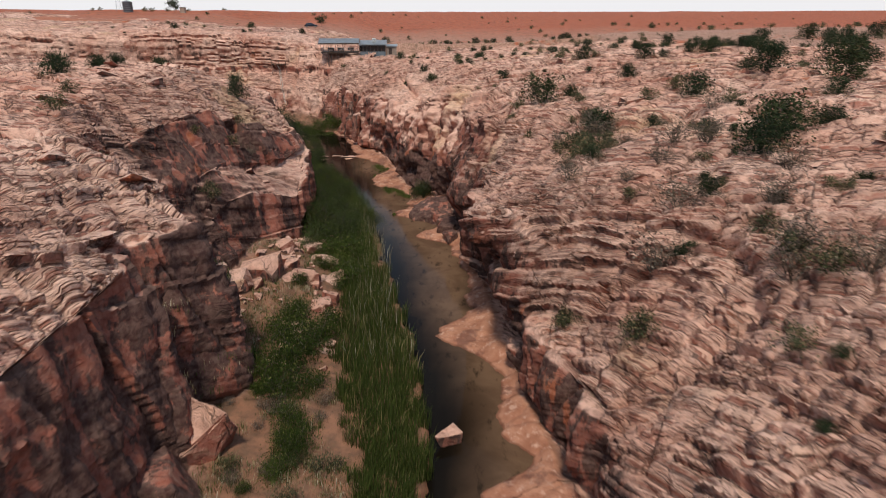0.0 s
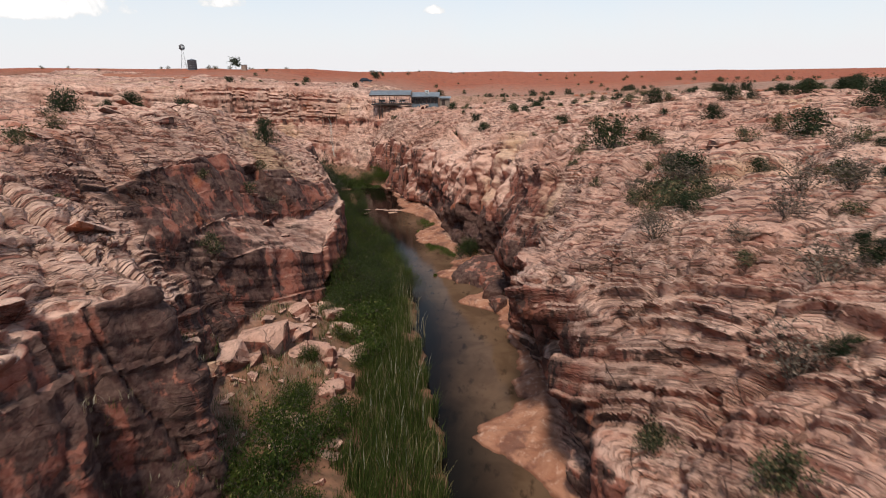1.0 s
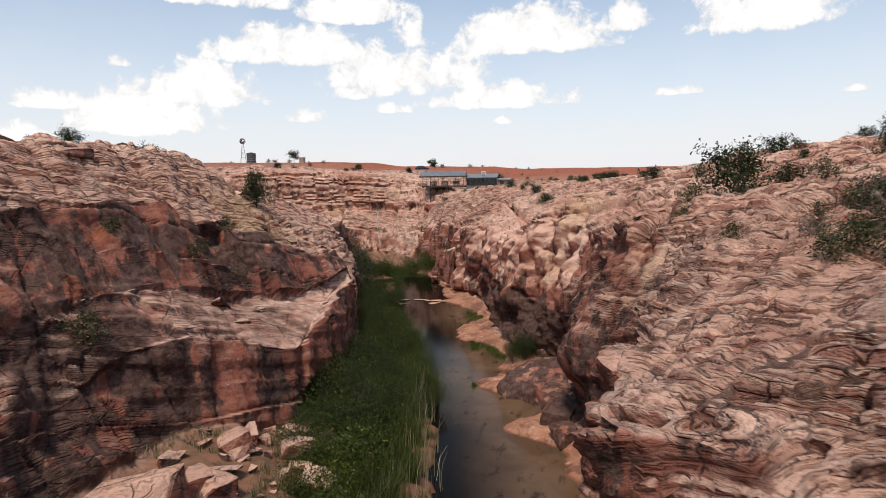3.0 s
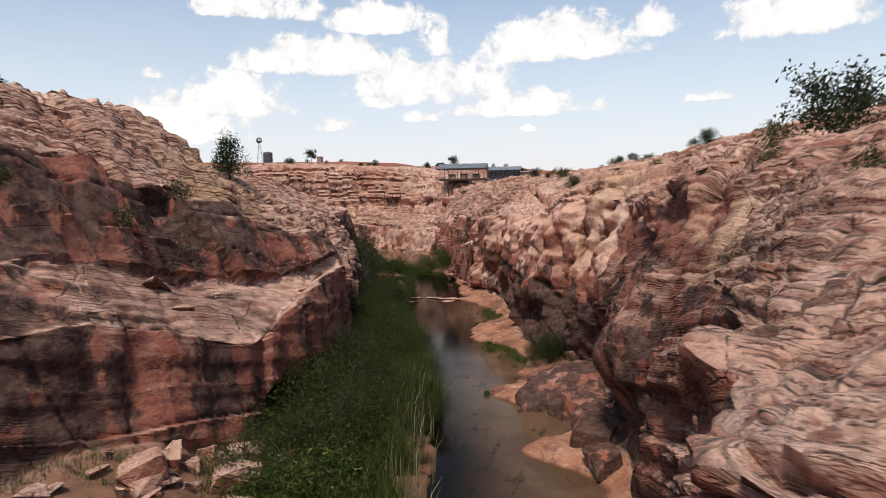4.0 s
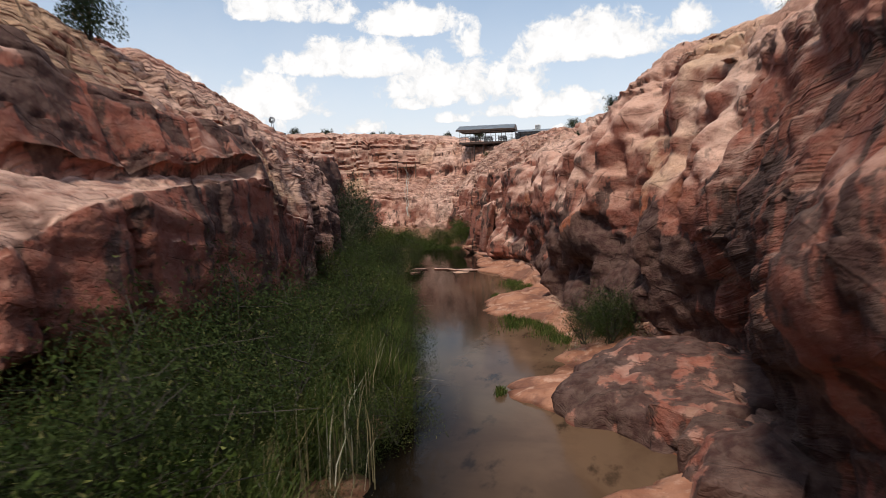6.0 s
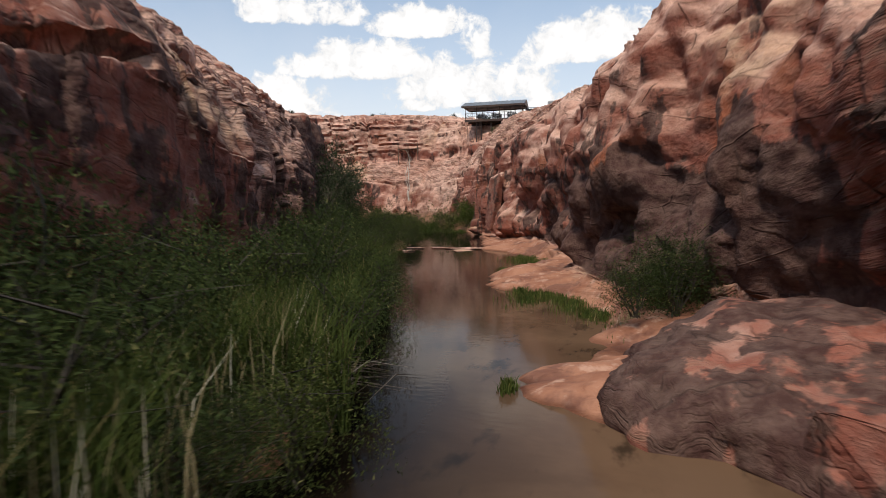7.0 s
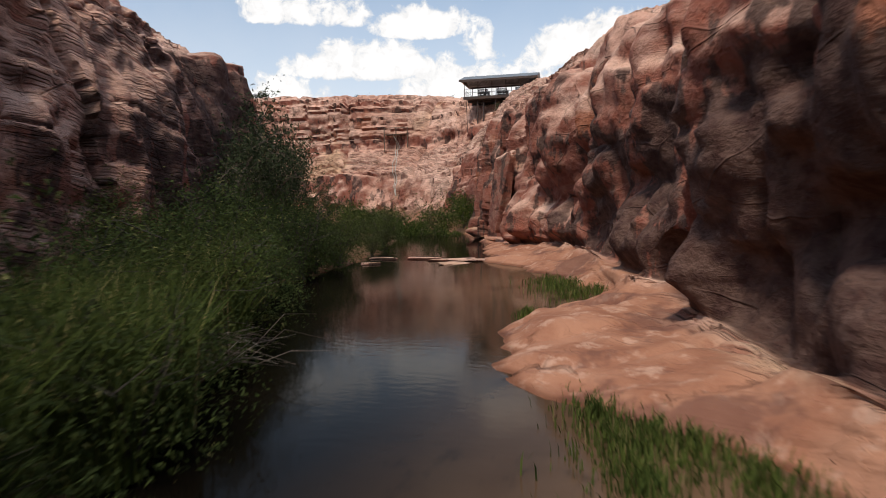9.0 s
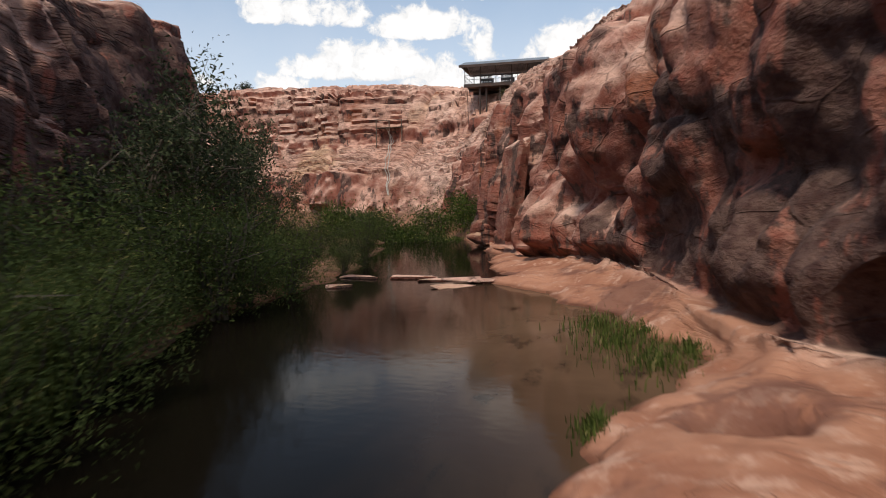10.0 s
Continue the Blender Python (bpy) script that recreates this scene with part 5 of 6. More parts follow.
# ---- trees ----
def tree_meshes(name, height, crown_r, seed, leaves, leaf, mat, low=0.35):
    rng = np.random.default_rng(seed)
    paths, tips = [], []
    trunk = [(np.array((0.15 * math.sin(k), 0.12 * math.cos(k * 1.3), height * 0.62 * k / 5 - 0.2)), 0.16 * height / 8 * (1 - 0.13 * k)) for k in range(6)]
    paths.append(trunk)
    for b in range(15):
        t = rng.uniform(low, 1.0)
        p0 = trunk[min(5, int(t * 5))][0]
        a = rng.uniform(0, 2 * math.pi)
        d = np.array((math.cos(a) * crown_r, math.sin(a) * crown_r, height * rng.uniform(0.15, 0.38))) * rng.uniform(0.6, 1.0)
        pts = [(p0 + d * k + np.array((0, 0, 0.25 * height * k * (1 - k))), 0.06 * height / 8 * (1.05 - k)) for k in (0, 0.35, 0.7, 1.0)]
        paths.append(pts)
        for q in range(4):
            f = rng.uniform(0.4, 1.0)
            e = rng.normal(size=3) * crown_r * 0.3
            c = p0 + d * f + np.array((0, 0, 0.25 * height * f * (1 - f)))
            paths.append([(c, 0.02), (c + e * 0.5, 0.012), (c + e, 0.006)])
            tips += [c + e, c + e * 0.6]
    V, F = tubes(paths, 6)
    wood = raw_mesh(name + "_trunk", V, F, BARK)
    T = np.array(tips)
    C = T[rng.integers(0, len(T), leaves)] + rng.normal(size=(leaves, 3)) * crown_r * 0.13 * rng.uniform(0.3, 1.5, (leaves, 1))
    return wood, leaves_mesh(name + "_crown", leaf_quads(C, leaf, rng, 0.45, 0.4), mat)


TREELEAF = leaf_material("tree_leaf", (0.026, 0.036, 0.017), (0.09, 0.105, 0.05), (0.16, 0.14, 0.07), 0.05)
TREES = [tree_meshes("bank_tree", 8.0, 2.5, 5 + i, 5200, 0.078, TREELEAF, 0.1) for i in range(3)]
for k, (x, y, s) in enumerate([(-30.0, 117.4, 1.4), (-33.6, 124.5, 1.1), (-28.2, 112.5, 1.05), (-27.2, 109.0, 0.9), (-36.6, 128, 1.2), (-39, 131, 1.0), (-34, 129.5, 0.8), (-31.4, 121.0, 0.95)]):
    plant("willow_tree", TREES[k % 3], x, y, s, k * 100.0, "tall dark willow tree with open crown by the stream", "tree", "stream trees", z=0.3, crown="crown", stem="trunk")
ROUND_TREE = tree_meshes("plateau_tree", 5.2, 2.3, 31, 3500, 0.13, JUNIPER, 0.5)
plant("plateau_tree", ROUND_TREE, -106.7, 259.2, 1.0, 0, "round dark tree alone on the plateau", "tree", "", crown="crown", stem="trunk")
plant("plateau_tree", ROUND_TREE, -43.6, 232.0, 0.7, 50, "round dark tree behind the parked car", "tree", "", crown="crown", stem="trunk")


# ---- loose rock ----
def rock_mesh(name, seed, flat, mat=ROCK_B, points=16, cuts=1):
    """An angular broken block: the hull of random points, its edges worn."""
    rng = np.random.default_rng(seed)
    bm = bmesh.new()
    for k in range(points):
        p = rng.uniform(-1, 1, 3)
        p = np.sign(p) * np.abs(p) ** 0.45
        bm.verts.new((p[0], p[1] * 0.8, p[2] * flat))
    r = bmesh.ops.convex_hull(bm, input=bm.verts)
    bmesh.ops.delete(bm, geom=list({g for g in r["geom_interior"] + r["geom_unused"] if isinstance(g, bmesh.types.BMVert)}), context='VERTS')
    bmesh.ops.dissolve_limit(bm, angle_limit=0.15, verts=bm.verts, edges=bm.edges)
    bmesh.ops.bevel(bm, geom=list(bm.edges), offset=0.07, segments=1, affect='EDGES', clamp_overlap=True)
    bmesh.ops.triangulate(bm, faces=bm.faces)
    bmesh.ops.subdivide_edges(bm, edges=bm.edges, cuts=cuts, use_grid_fill=True)
    for v in bm.verts:
        v.co += noise.noise_vector(v.co * 1.6 + Vector((seed, 0, 0))) * 0.10 + noise.noise_vector(v.co * 5 + Vector((seed, 3, 0))) * 0.045
    me = bpy.data.meshes.new(name)
    bm.to_mesh(me)
    bm.free()
    me.materials.append(mat)
    return me


BLOCKS = [rock_mesh("boulder", 300 + i, 0.75) for i in range(6)]
SLABS = [rock_mesh("rock_slab", 320 + i, 0.28) for i in range(5)]
DARKS = [rock_mesh("boulder", 340 + i, 0.8, ROCK_V, 26) for i in range(3)]
BOULD_L = "angular broken red sandstone boulder in the talus"


def stone(kind, me, x, y, z, size, turn, label, group="", tip=(0, 0)):
    ob = new(kind, me)
    ob.matrix_basis = pose(x, y, z, tip[0], tip[1], turn) @ Matrix.Diagonal((*size, 1))
    return tagged(ob, label, "rock", group)


for k in range(170):
    y = RNG.uniform(40, 72)
    f = RNG.uniform(0, 1)
    x = float(W_BACK(y)) * (1 - f) + (float(W_FOOT(y)) + 0.3) * f
    if y < 47 and RNG.uniform() < 0.5:
        continue
    s = 0.18 + 0.75 * RNG.uniform(0, 1) ** 2.5
    g = land(x, y)
    flat = RNG.uniform() < 0.4
    stone("rock_slab" if flat else "boulder", (SLABS[k % 5] if flat else BLOCKS[k % 6]), x, y, g[0] + 0.25 * s * (0.4 if flat else 1), (s * 1.3, s * 1.1, s), RNG.uniform(0, 360), BOULD_L, "talus boulders", (RNG.uniform(-18, 18), RNG.uniform(-18, 18)))
for k, (x, y, s, h) in enumerate([(-17.0, 52.5, 1.9, 1.3), (-10.8, 57, 1.1, 0.7), (-12.2, 60.5, 1.2, 0.8), (-15.5, 56, 1.2, 0.8), (-10.5, 51.5, 0.9, 0.7), (-14.5, 62.5, 1.2, 0.7), (-12.8, 54.4, 1.0, 0.9), (-16.8, 60.2, 1.3, 0.7), (-18.2, 48.8, 1.6, 1.2)]):
    g = land(x, y)
    stone("boulder", BLOCKS[(k * 2 + 1) % 6], x, y, g[0] + 0.35 * h, (s, s * 1.1, h * 1.2), k * 47.0, "large angular fallen sandstone block", "fallen blocks", (8, -10))
stone("boulder", rock_mesh("boulder", 351, 0.9, ROCK_B, 22, 2), -15.0, 31.0, 2.2, (2.3, 2.6, 3.0), 30, "huge pale-topped fallen block leaning on the cliff", tip=(6, 10))
stone("boulder", rock_mesh("boulder", 352, 0.9, ROCK_V, 22, 2), -14.8, 26.2, 1.6, (2.0, 2.2, 2.4), 75, "dark fallen block at the cliff's foot", tip=(-6, 4))
stone("boulder", BLOCKS[2], 0.2, 33.0, 0.25, (0.95, 0.85, 0.85), 20, "pale rounded boulder standing alone in the stream")
for k, (x, y, s) in enumerate([(0.2, 76.5, 1.1), (0.6, 73.6, 1.2), (-0.6, 78.4, 0.8), (1.0, 71.0, 1.0), (0.0, 90.0, 1.0)]):
    g = land(x, y)
    stone("boulder", DARKS[k % 3], x, y, 0.7, (s, s * 1.2, s), k * 71.0, "dark varnished sandstone boulder at the cliff's foot", "foot boulders")
for k, (x, y, s, w) in enumerate([(-23.6, 120.6, 0.8, 0.35), (-21.2, 121.0, 0.9, 0.4), (-19.2, 120.7, 1.2, 0.45), (-17.2, 120.5, 1.0, 0.6), (-18.4, 118.6, 0.8, 0.4), (-23.2, 117.6, 0.5, 0.3), (-24.6, 114.0, 0.4, 0.25)]):
    stone("rock_slab", SLABS[k % 5], x, y, 0.02, (s * 1.3, w * 1.3, 0.35), k * 9.0, "low pale rock slab awash across the stream", "stream bar slabs")
# slabs broken from the beds, lying on the ledges
for k in range(150):
    west = k < 85
    y = RNG.uniform(22, 96) if west else RNG.uniform(18, 130)
    if west:
        a, b = float(W_LOW(y)), float(W_TOP(y)) - 6
    else:
        a, b = float(E_RIM(y)) - 1.0, float(E_RIM(y)) + 22
    x = a + (b - a) * RNG.uniform(0, 1)
    g = land(x, y)
    if g is None or abs(g[1].z) < 0.84:
        continue
    s = 0.35 + 0.85 * RNG.uniform(0, 1) ** 2
    stone("rock_slab", SLABS[k % 5], x, y, g[0] + 0.04 * s, (s * 1.5, s, s * RNG.uniform(0.7, 1.4)), (70 if west else 40) + RNG.normal() * 22, "weathered pale sandstone slab lying on a ledge", "ledge slabs", (RNG.normal() * 6, (12 if west else -5) + RNG.normal() * 6))
# the detached fin and the domed slab of the east bench
stone("rock_fin", BLOCKS[4], -18.6, 131.2, 4.6, (0.55, 1.5, 4.6), 35, "tall reddish slab of rock split from the cliff", tip=(4, 8))


def mound(name, x, y, z, rx, ry, rz, turn, seed, mat, label):
    """A low rounded outcrop, its bedding stepped."""
    u, t = np.meshgrid(np.linspace(0, 2 * math.pi, 97), np.linspace(0, 1, 40), indexing='ij')
    c, sn = math.cos(turn), math.sin(turn)
    q = np.sin(t * 1.62)
    a, b, h = np.cos(u) * q * rx, np.sin(u) * q * ry, np.cos(t * 1.62) * rz
    px, py, pz = x + a * c - b * sn, y + a * sn + b * c, z + h
    f = 1 + 0.16 * fbm(px, py, pz, 3.0, 3, seed) + 0.05 * fbm(px, py, pz, 0.8, 3, seed + 5)
    lump = fbm(px, py, pz, 2.0, 3, seed + 9)
    step = 0.30 * terrace(pz + 0.25 * px + 0.5 * lump, 0.5, 0.12)
    P = np.stack((x + (px - x) * f, y + (py - y) * f, z + h * f + step * 0.8), -1)
    P[-1] = P[0]
    return tagged(grid_object(name, P, mat), label, "rock")


mound("rock_dome", -0.1, 82.8, -0.3, 4.7, 5.8, 2.1, 0.3, 500, ROCK_V, "low domed rock with dark varnish on the bench")
mound("rock_dome", 1.2, 74.8, 0.0, 1.9, 2.2, 2.0, 0.2, 520, ROCK_V, "dark rounded outcrop at the cliff's foot")
mound("rock_dome", -1.0, 89.4, 0.2, 1.2, 1.3, 2.3, 0.6, 560, ROCK_B, "rounded pale outcrop beside the cove bush")

# dry grass over the talus and the west bank


def talus_zone(rng, n):
    y = rng.uniform(22, 74, n)
    f = rng.uniform(0, 1, n)
    x = W_BACK(y) * (1 - f) + W_FOOT(y) * f
    keep = value_noise(x / 2.2, y / 2.2, x * 0, 81) + 0.4 * value_noise(x / 0.7, y / 0.7, x * 0, 83)
    x, y = x[keep > 0.05], y[keep > 0.05]
    z = np.array([land(float(p), float(q))[0] for p, q in zip(x[::4], y[::4])])
    z = np.repeat(z, 4)[:len(x)]
    x, y = np.repeat(x[::4], 4)[:len(x)] + rng.normal(size=len(x)) * 0.15, np.repeat(y[::4], 4)[:len(y)] + rng.normal(size=len(x)) * 0.15
    return np.resize(x, n) + rng.normal(size=n) * 0.1, np.resize(y, n) + rng.normal(size=n) * 0.1, np.resize(z, n) - 0.05


tagged(reed_blades(9000, talus_zone, 0.2, 0.6, STRAW, 6, "dry_grass", 0.7, 0.010), "dry straw grass between the fallen rocks", "grass", kind="stuff")
tagged(reed_blades(9000, talus_zone, 0.2, 0.7, REED, 7, "bank_grass", 0.7, 0.012), "green weeds between the fallen rocks", "grass", kind="stuff")


def brush_pile(x, y, seed):
    """Dead grey stalks, fallen over together at the water's edge."""
    rng = np.random.default_rng(seed)
    paths = []
    for k in range(150):
        a = rng.normal(0.55, 0.35)
        l = rng.uniform(0.8, 2.1)
        p = np.array((x + rng.normal() * 0.55, y + rng.normal() * 0.55, rng.uniform(0.05, 0.55)))
        d = np.array((math.sin(a) * l, math.cos(a) * l, rng.uniform(0.0, 0.55)))
        sag = np.array((0, 0, 0.22 * l))
        paths.append([(p, 0.013), (p + d * 0.5 + sag * rng.uniform(0.4, 1.2), 0.011), (p + d, 0.004)])
    V, F = tubes(paths, 3)
    ob = new("dead_stalks", raw_mesh("dead_stalks", V, F, DEADSTALK))
    return tagged(ob, "heap of dead grey reed stalks leaning over the water", "dead reeds", kind="stuff")


DEADSTALK = leaf_material("dead_stalk", (0.16, 0.125, 0.10), (0.29, 0.24, 0.20), (0.36, 0.31, 0.26), 0.1, 0.0)
brush_pile(-11.2, 79.2, 3)
brush_pile(-17.6, 95.8, 4)


# ---- built things: pavilion, sheds, windmill, tank, car, rope ----
def box_bm(bm, x0, x1, y0, y1, z0, z1, bevel=0.0):
    r = bmesh.ops.create_cube(bm, size=1.0, matrix=Matrix.Translation(((x0 + x1) / 2, (y0 + y1) / 2, (z0 + z1) / 2)) @ Matrix.Diagonal((x1 - x0, y1 - y0, z1 - z0, 1)))
    if bevel:
        es = list({e for v in r["verts"] for e in v.link_edges})
        bmesh.ops.bevel(bm, geom=es, offset=bevel, segments=1, affect='EDGES')
    return bm


def box(name, x0, x1, y0, y1, z0, z1, mat, parent, label="", bevel=0.01):
    return part(name, box_bm(bmesh.new(), x0, x1, y0, y1, z0, z1, bevel), mat, parent, label)


def bar(name, p, q, r, mat, parent, label="", sides=6):
    V, F = tubes([[(Vector(p), r), (Vector(q), r)]], sides)
    return child(name, raw_mesh(name, V, F, mat), parent, label)


def corrugated(name, x0, x1, a, b, mat, parent, label="", wave=0.22, depth=0.035, thick=0.02):
    """A ribbed metal sheet along x, from edge a (y, z) to edge b (y, z)."""
    n = int((x1 - x0) / wave * 4)
    V, F = [], []
    for k in range(n + 1):
        x = x0 + (x1 - x0) * k / n
        dz = depth * (0, 1, 0, -1)[k % 4]
        for (y, z) in (a, b):
            V += [(x, y, z + dz), (x, y, z + dz - thick)]
    for k in range(n):
        o = k * 4
        F += [(o, o + 4, o + 6, o + 2), (o + 1, o + 3, o + 7, o + 5), (o, o + 1, o + 5, o + 4), (o + 2, o + 6, o + 7, o + 3)]
    return child(name, raw_mesh(name, V, F, mat), parent, label)


DECK_TURN = pose(-32.2, 168.2, 0, 0, 0, 4) @ pose(32.2, -168.2, 0)     # the buildings stand askew to the grid


def pavilion():
    """Open deck on tall posts at the canyon's rim under a gabled tin roof."""
    X0, X1, Y0, Y1, Z = -32.2, -22.4, 168.2, 174.2, 17.6
    r = thing("pavilion", "open deck pavilion on tall posts under a grey tin gable roof", "pavilion", at=(0, 0, 0))
    for k in range(20):
        x = X0 + (X1 - X0) * k / 20
        box("deck_board", x + 0.01, x + (X1 - X0) / 20 - 0.01, Y0, Y1, Z - 0.05, Z, TIMBER, r)
    for y in (Y0 + 0.1, (Y0 + Y1) / 2, Y1 - 0.1):
        box("floor_beam", X0, X1, y - 0.08, y + 0.08, Z - 0.35, Z - 0.06, STEEL, r)
    box("fascia", X0 - 0.02, X1, Y0 - 0.06, Y0 - 0.01, Z - 0.36, Z + 0.02, STEEL, r, "dark deck edge board")
    for x in (X0 + 1.9, X0 + 2.7, X0 + 4.4, X0 + 6.2):
        for y in (Y0 + 0.4, Y1 - 0.6):
            q = DECK_TURN @ Vector((x, y, 0))
            g = land(q.x, q.y, Z - 0.5)
            bar("post", (x, y, min(g[0], Z - 1) - 0.4), (x, y, Z - 0.3), 0.11, STEEL, r)
    bar("brace", (X0 + 0.5, Y0 + 0.4, Z - 6.5), (X0 + 0.3, Y0 + 0.4, Z - 0.3), 0.035, STEEL, r)
    bar("brace", (X0 + 0.4, Y0 + 0.5, Z - 0.3), (X0 + 1.9, Y0 + 0.5, Z - 5.5), 0.03, STEEL, r)
    ez, rz, ym = Z + 2.2, Z + 3.3, (Y0 + Y1) / 2
    for x in np.linspace(X0 + 0.1, X1 - 0.1, 6):
        for y in (Y0 + 0.1, Y1 - 0.1):
            bar("roof_post", (x, y, Z), (x, y, ez), 0.05, STEEL, r)
    for y in (Y0 + 0.1, Y1 - 0.1):
        box("eave_beam", X0 - 0.2, X1 + 0.1, y - 0.07, y + 0.07, ez - 0.12, ez + 0.1, STEEL, r)
    corrugated("roof_sheet", X0 - 0.5, X1 + 0.3, (Y0 - 0.6, ez), (ym, rz), TIN, r, "grey ribbed tin roof slope")
    corrugated("roof_sheet", X0 - 0.5, X1 + 0.3, (ym, rz), (Y1 + 0.6, ez), TIN, r, "grey ribbed tin roof slope")
    box("roof_edge", X0 - 0.5, X1 + 0.3, Y0 - 0.64, Y0 - 0.58, ez - 0.28, ez + 0.02, STEEL, r, "dark eave board")
    for x in (X0 - 0.45, X1 + 0.25):
        bm = bmesh.new()
        tri = [bm.verts.new(p) for p in ((x, Y0 - 0.5, ez - 0.05), (x, Y1 + 0.5, ez - 0.05), (x, ym, rz - 0.06))]
        f = bm.faces.new(tri)
        e = bmesh.ops.extrude_face_region(bm, geom=[f])
        for v in e["geom"]:
            if isinstance(v, bmesh.types.BMVert):
                v.co.x += 0.05
        part("gable", bm, WALLTAN, r, "brown boarded gable end")
    # railing
    for z in (Z + 0.55, Z + 1.05):
        bar("rail", (X0 + 0.05, Y0 + 0.05, z), (X1, Y0 + 0.05, z), 0.025, GALV, r)
        bar("rail", (X0 + 0.05, Y0 + 0.05, z), (X0 + 0.05, Y1, z), 0.025, GALV, r)
    for k in range(32):
        x = X0 + 0.05 + (X1 - X0 - 0.1) * k / 31
        bar("baluster", (x, Y0 + 0.05, Z), (x, Y0 + 0.05, Z + 1.05), 0.010, GALV, r, sides=4)
    for k in range(16):
        y = Y0 + 0.3 + (Y1 - Y0 - 0.4) * k / 15
        bar("baluster", (X0 + 0.05, y, Z), (X0 + 0.05, y, Z + 1.05), 0.010, GALV, r, sides=4)
    r.matrix_basis = DECK_TURN
    return X0, X1, Y0, Y1, Z


PX0, PX1, PY0, PY1, PZ = pavilion()


def chair(x, y, turn, proto=[]):
    if proto:
        return copy_thing(proto[0], DECK_TURN @ pose(x, y, PZ, 0, 0, turn))
    c = thing("deck_chair", "dark slatted chair standing on the deck", "chair", "deck chairs", (x, y, PZ), turn)
    c.matrix_basis = DECK_TURN @ c.matrix_basis
    box("seat", -0.24, 0.24, -0.24, 0.24, 0.42, 0.46, PLASTIC, c)
    for k in range(4):
        box("back_slat", -0.22 + k * 0.12, -0.14 + k * 0.12, 0.20, 0.23, 0.47, 0.95, PLASTIC, c)
    box("top_rail", -0.24, 0.24, 0.19, 0.24, 0.93, 1.0, PLASTIC, c)
    for sx in (-0.22, 0.18):
        for sy in (-0.22, 0.18):
            box("leg", sx, sx + 0.04, sy, sy + 0.04, 0, 0.42, PLASTIC, c)
    proto.append(c)
    return c


def table(x, y, proto=[]):
    if proto:
        return copy_thing(proto[0], DECK_TURN @ pose(x, y, PZ))
    c = thing("deck_table", "dark rectangular table on the deck", "table", "deck tables", (x, y, PZ))
    c.matrix_basis = DECK_TURN @ c.matrix_basis
    box("tabletop", -0.8, 0.8, -0.4, 0.4, 0.71, 0.75, PLASTIC, c)
    for sx in (-0.72, 0.66):
        for sy in (-0.34, 0.28):
            box("leg", sx, sx + 0.06, sy, sy + 0.06, 0, 0.71, PLASTIC, c)
    proto.append(c)
    return c


for k in range(3):
    tx = PX0 + 2.6 + k * 2.6
    for ty in (PY0 + 1.4,):
        table(tx, ty)
        for dx in (-0.5, 0.0, 0.5):
            chair(tx + dx, ty - 0.65, 180)
            chair(tx + dx, ty + 0.65, 0)


def sheds():
    """Low tin-roofed rooms that stand behind the deck's end."""
    z = 16.6
    lot = DECK_TURN @ Matrix.Translation((0.3, 0.2, 0))
    a = thing("tin_roofed_building", "low grey-blue building with a long tin roof and dark openings", "building")
    a.matrix_basis = lot
    x0, x1, y0, y1 = -22.5, -15.6, 170.5, 176.0
    box("wall", x0, x1, y0 + 0.15, y0 + 0.3, z - 1.5, z + 0.9, WALLBLUE, a, "grey-blue boarded lower wall")
    for k in range(8):
        x = x0 + (x1 - x0) * k / 7
        box("post", x - 0.07, x + 0.07, y0 + 0.12, y0 + 0.32, z + 0.9, z + 2.6, STEEL, a)
    for k in range(7):
        x = x0 + (x1 - x0) * k / 7
        box("window", x + 0.12, x + (x1 - x0) / 7 - 0.12, y0 + 0.2, y0 + 0.26, z + 0.95, z + 2.35, DARKGAP, a, "dark window pane")
    box("lintel", x0, x1, y0 + 0.12, y0 + 0.32, z + 2.35, z + 2.62, WALLBLUE, a)
    box("side_wall", x1 - 0.15, x1, y0 + 0.32, y1, z - 1.5, z + 2.6, WALLBLUE, a)
    box("back_wall", x0, x1 - 0.16, y1 - 0.15, y1, z - 1.5, z + 3.4, WALLBLUE, a)
    corrugated("roof_sheet", x0 - 0.3, x1 + 0.4, (y0 - 0.5, z + 2.7), (y1 + 0.4, z + 3.7), TIN, a, "grey ribbed tin roof")
    b = thing("tan_shed", "small tan shed with a flat tin roof", "shed")
    b.matrix_basis = lot
    box("wall", -15.3, -12.6, 172.0, 176.0, z - 1.5, z + 2.1, WALLTAN, b)
    box("door", -14.7, -13.8, 171.95, 171.995, z - 0.2, z + 1.8, STEEL, b, "dark shed door")
    corrugated("roof_sheet", -15.5, -12.3, (171.6, z + 2.2), (176.3, z + 2.6), TIN, b, "grey ribbed tin roof")
    # white object of no certain kind, built as a louvred box
    c = thing("roof_cooler", "white louvred box on the tin roof", "cooler", at=(-18.6, 173.5, z + 3.25))
    c.matrix_basis = lot @ c.matrix_basis
    box("cabinet", -0.5, 0.5, -0.45, 0.45, 0.0, 0.95, WHITE, c, bevel=0.05)
    for k in range(5):
        box("louvre", -0.4, 0.4, -0.48, -0.451, 0.15 + k * 0.14, 0.22 + k * 0.14, GALV, c)
    box("foot", -0.5, 0.5, -0.4, -0.3, -0.3, 0.0, GALV, c)
    box("foot", -0.5, 0.5, 0.3, 0.4, -0.3, 0.0, GALV, c)


sheds()


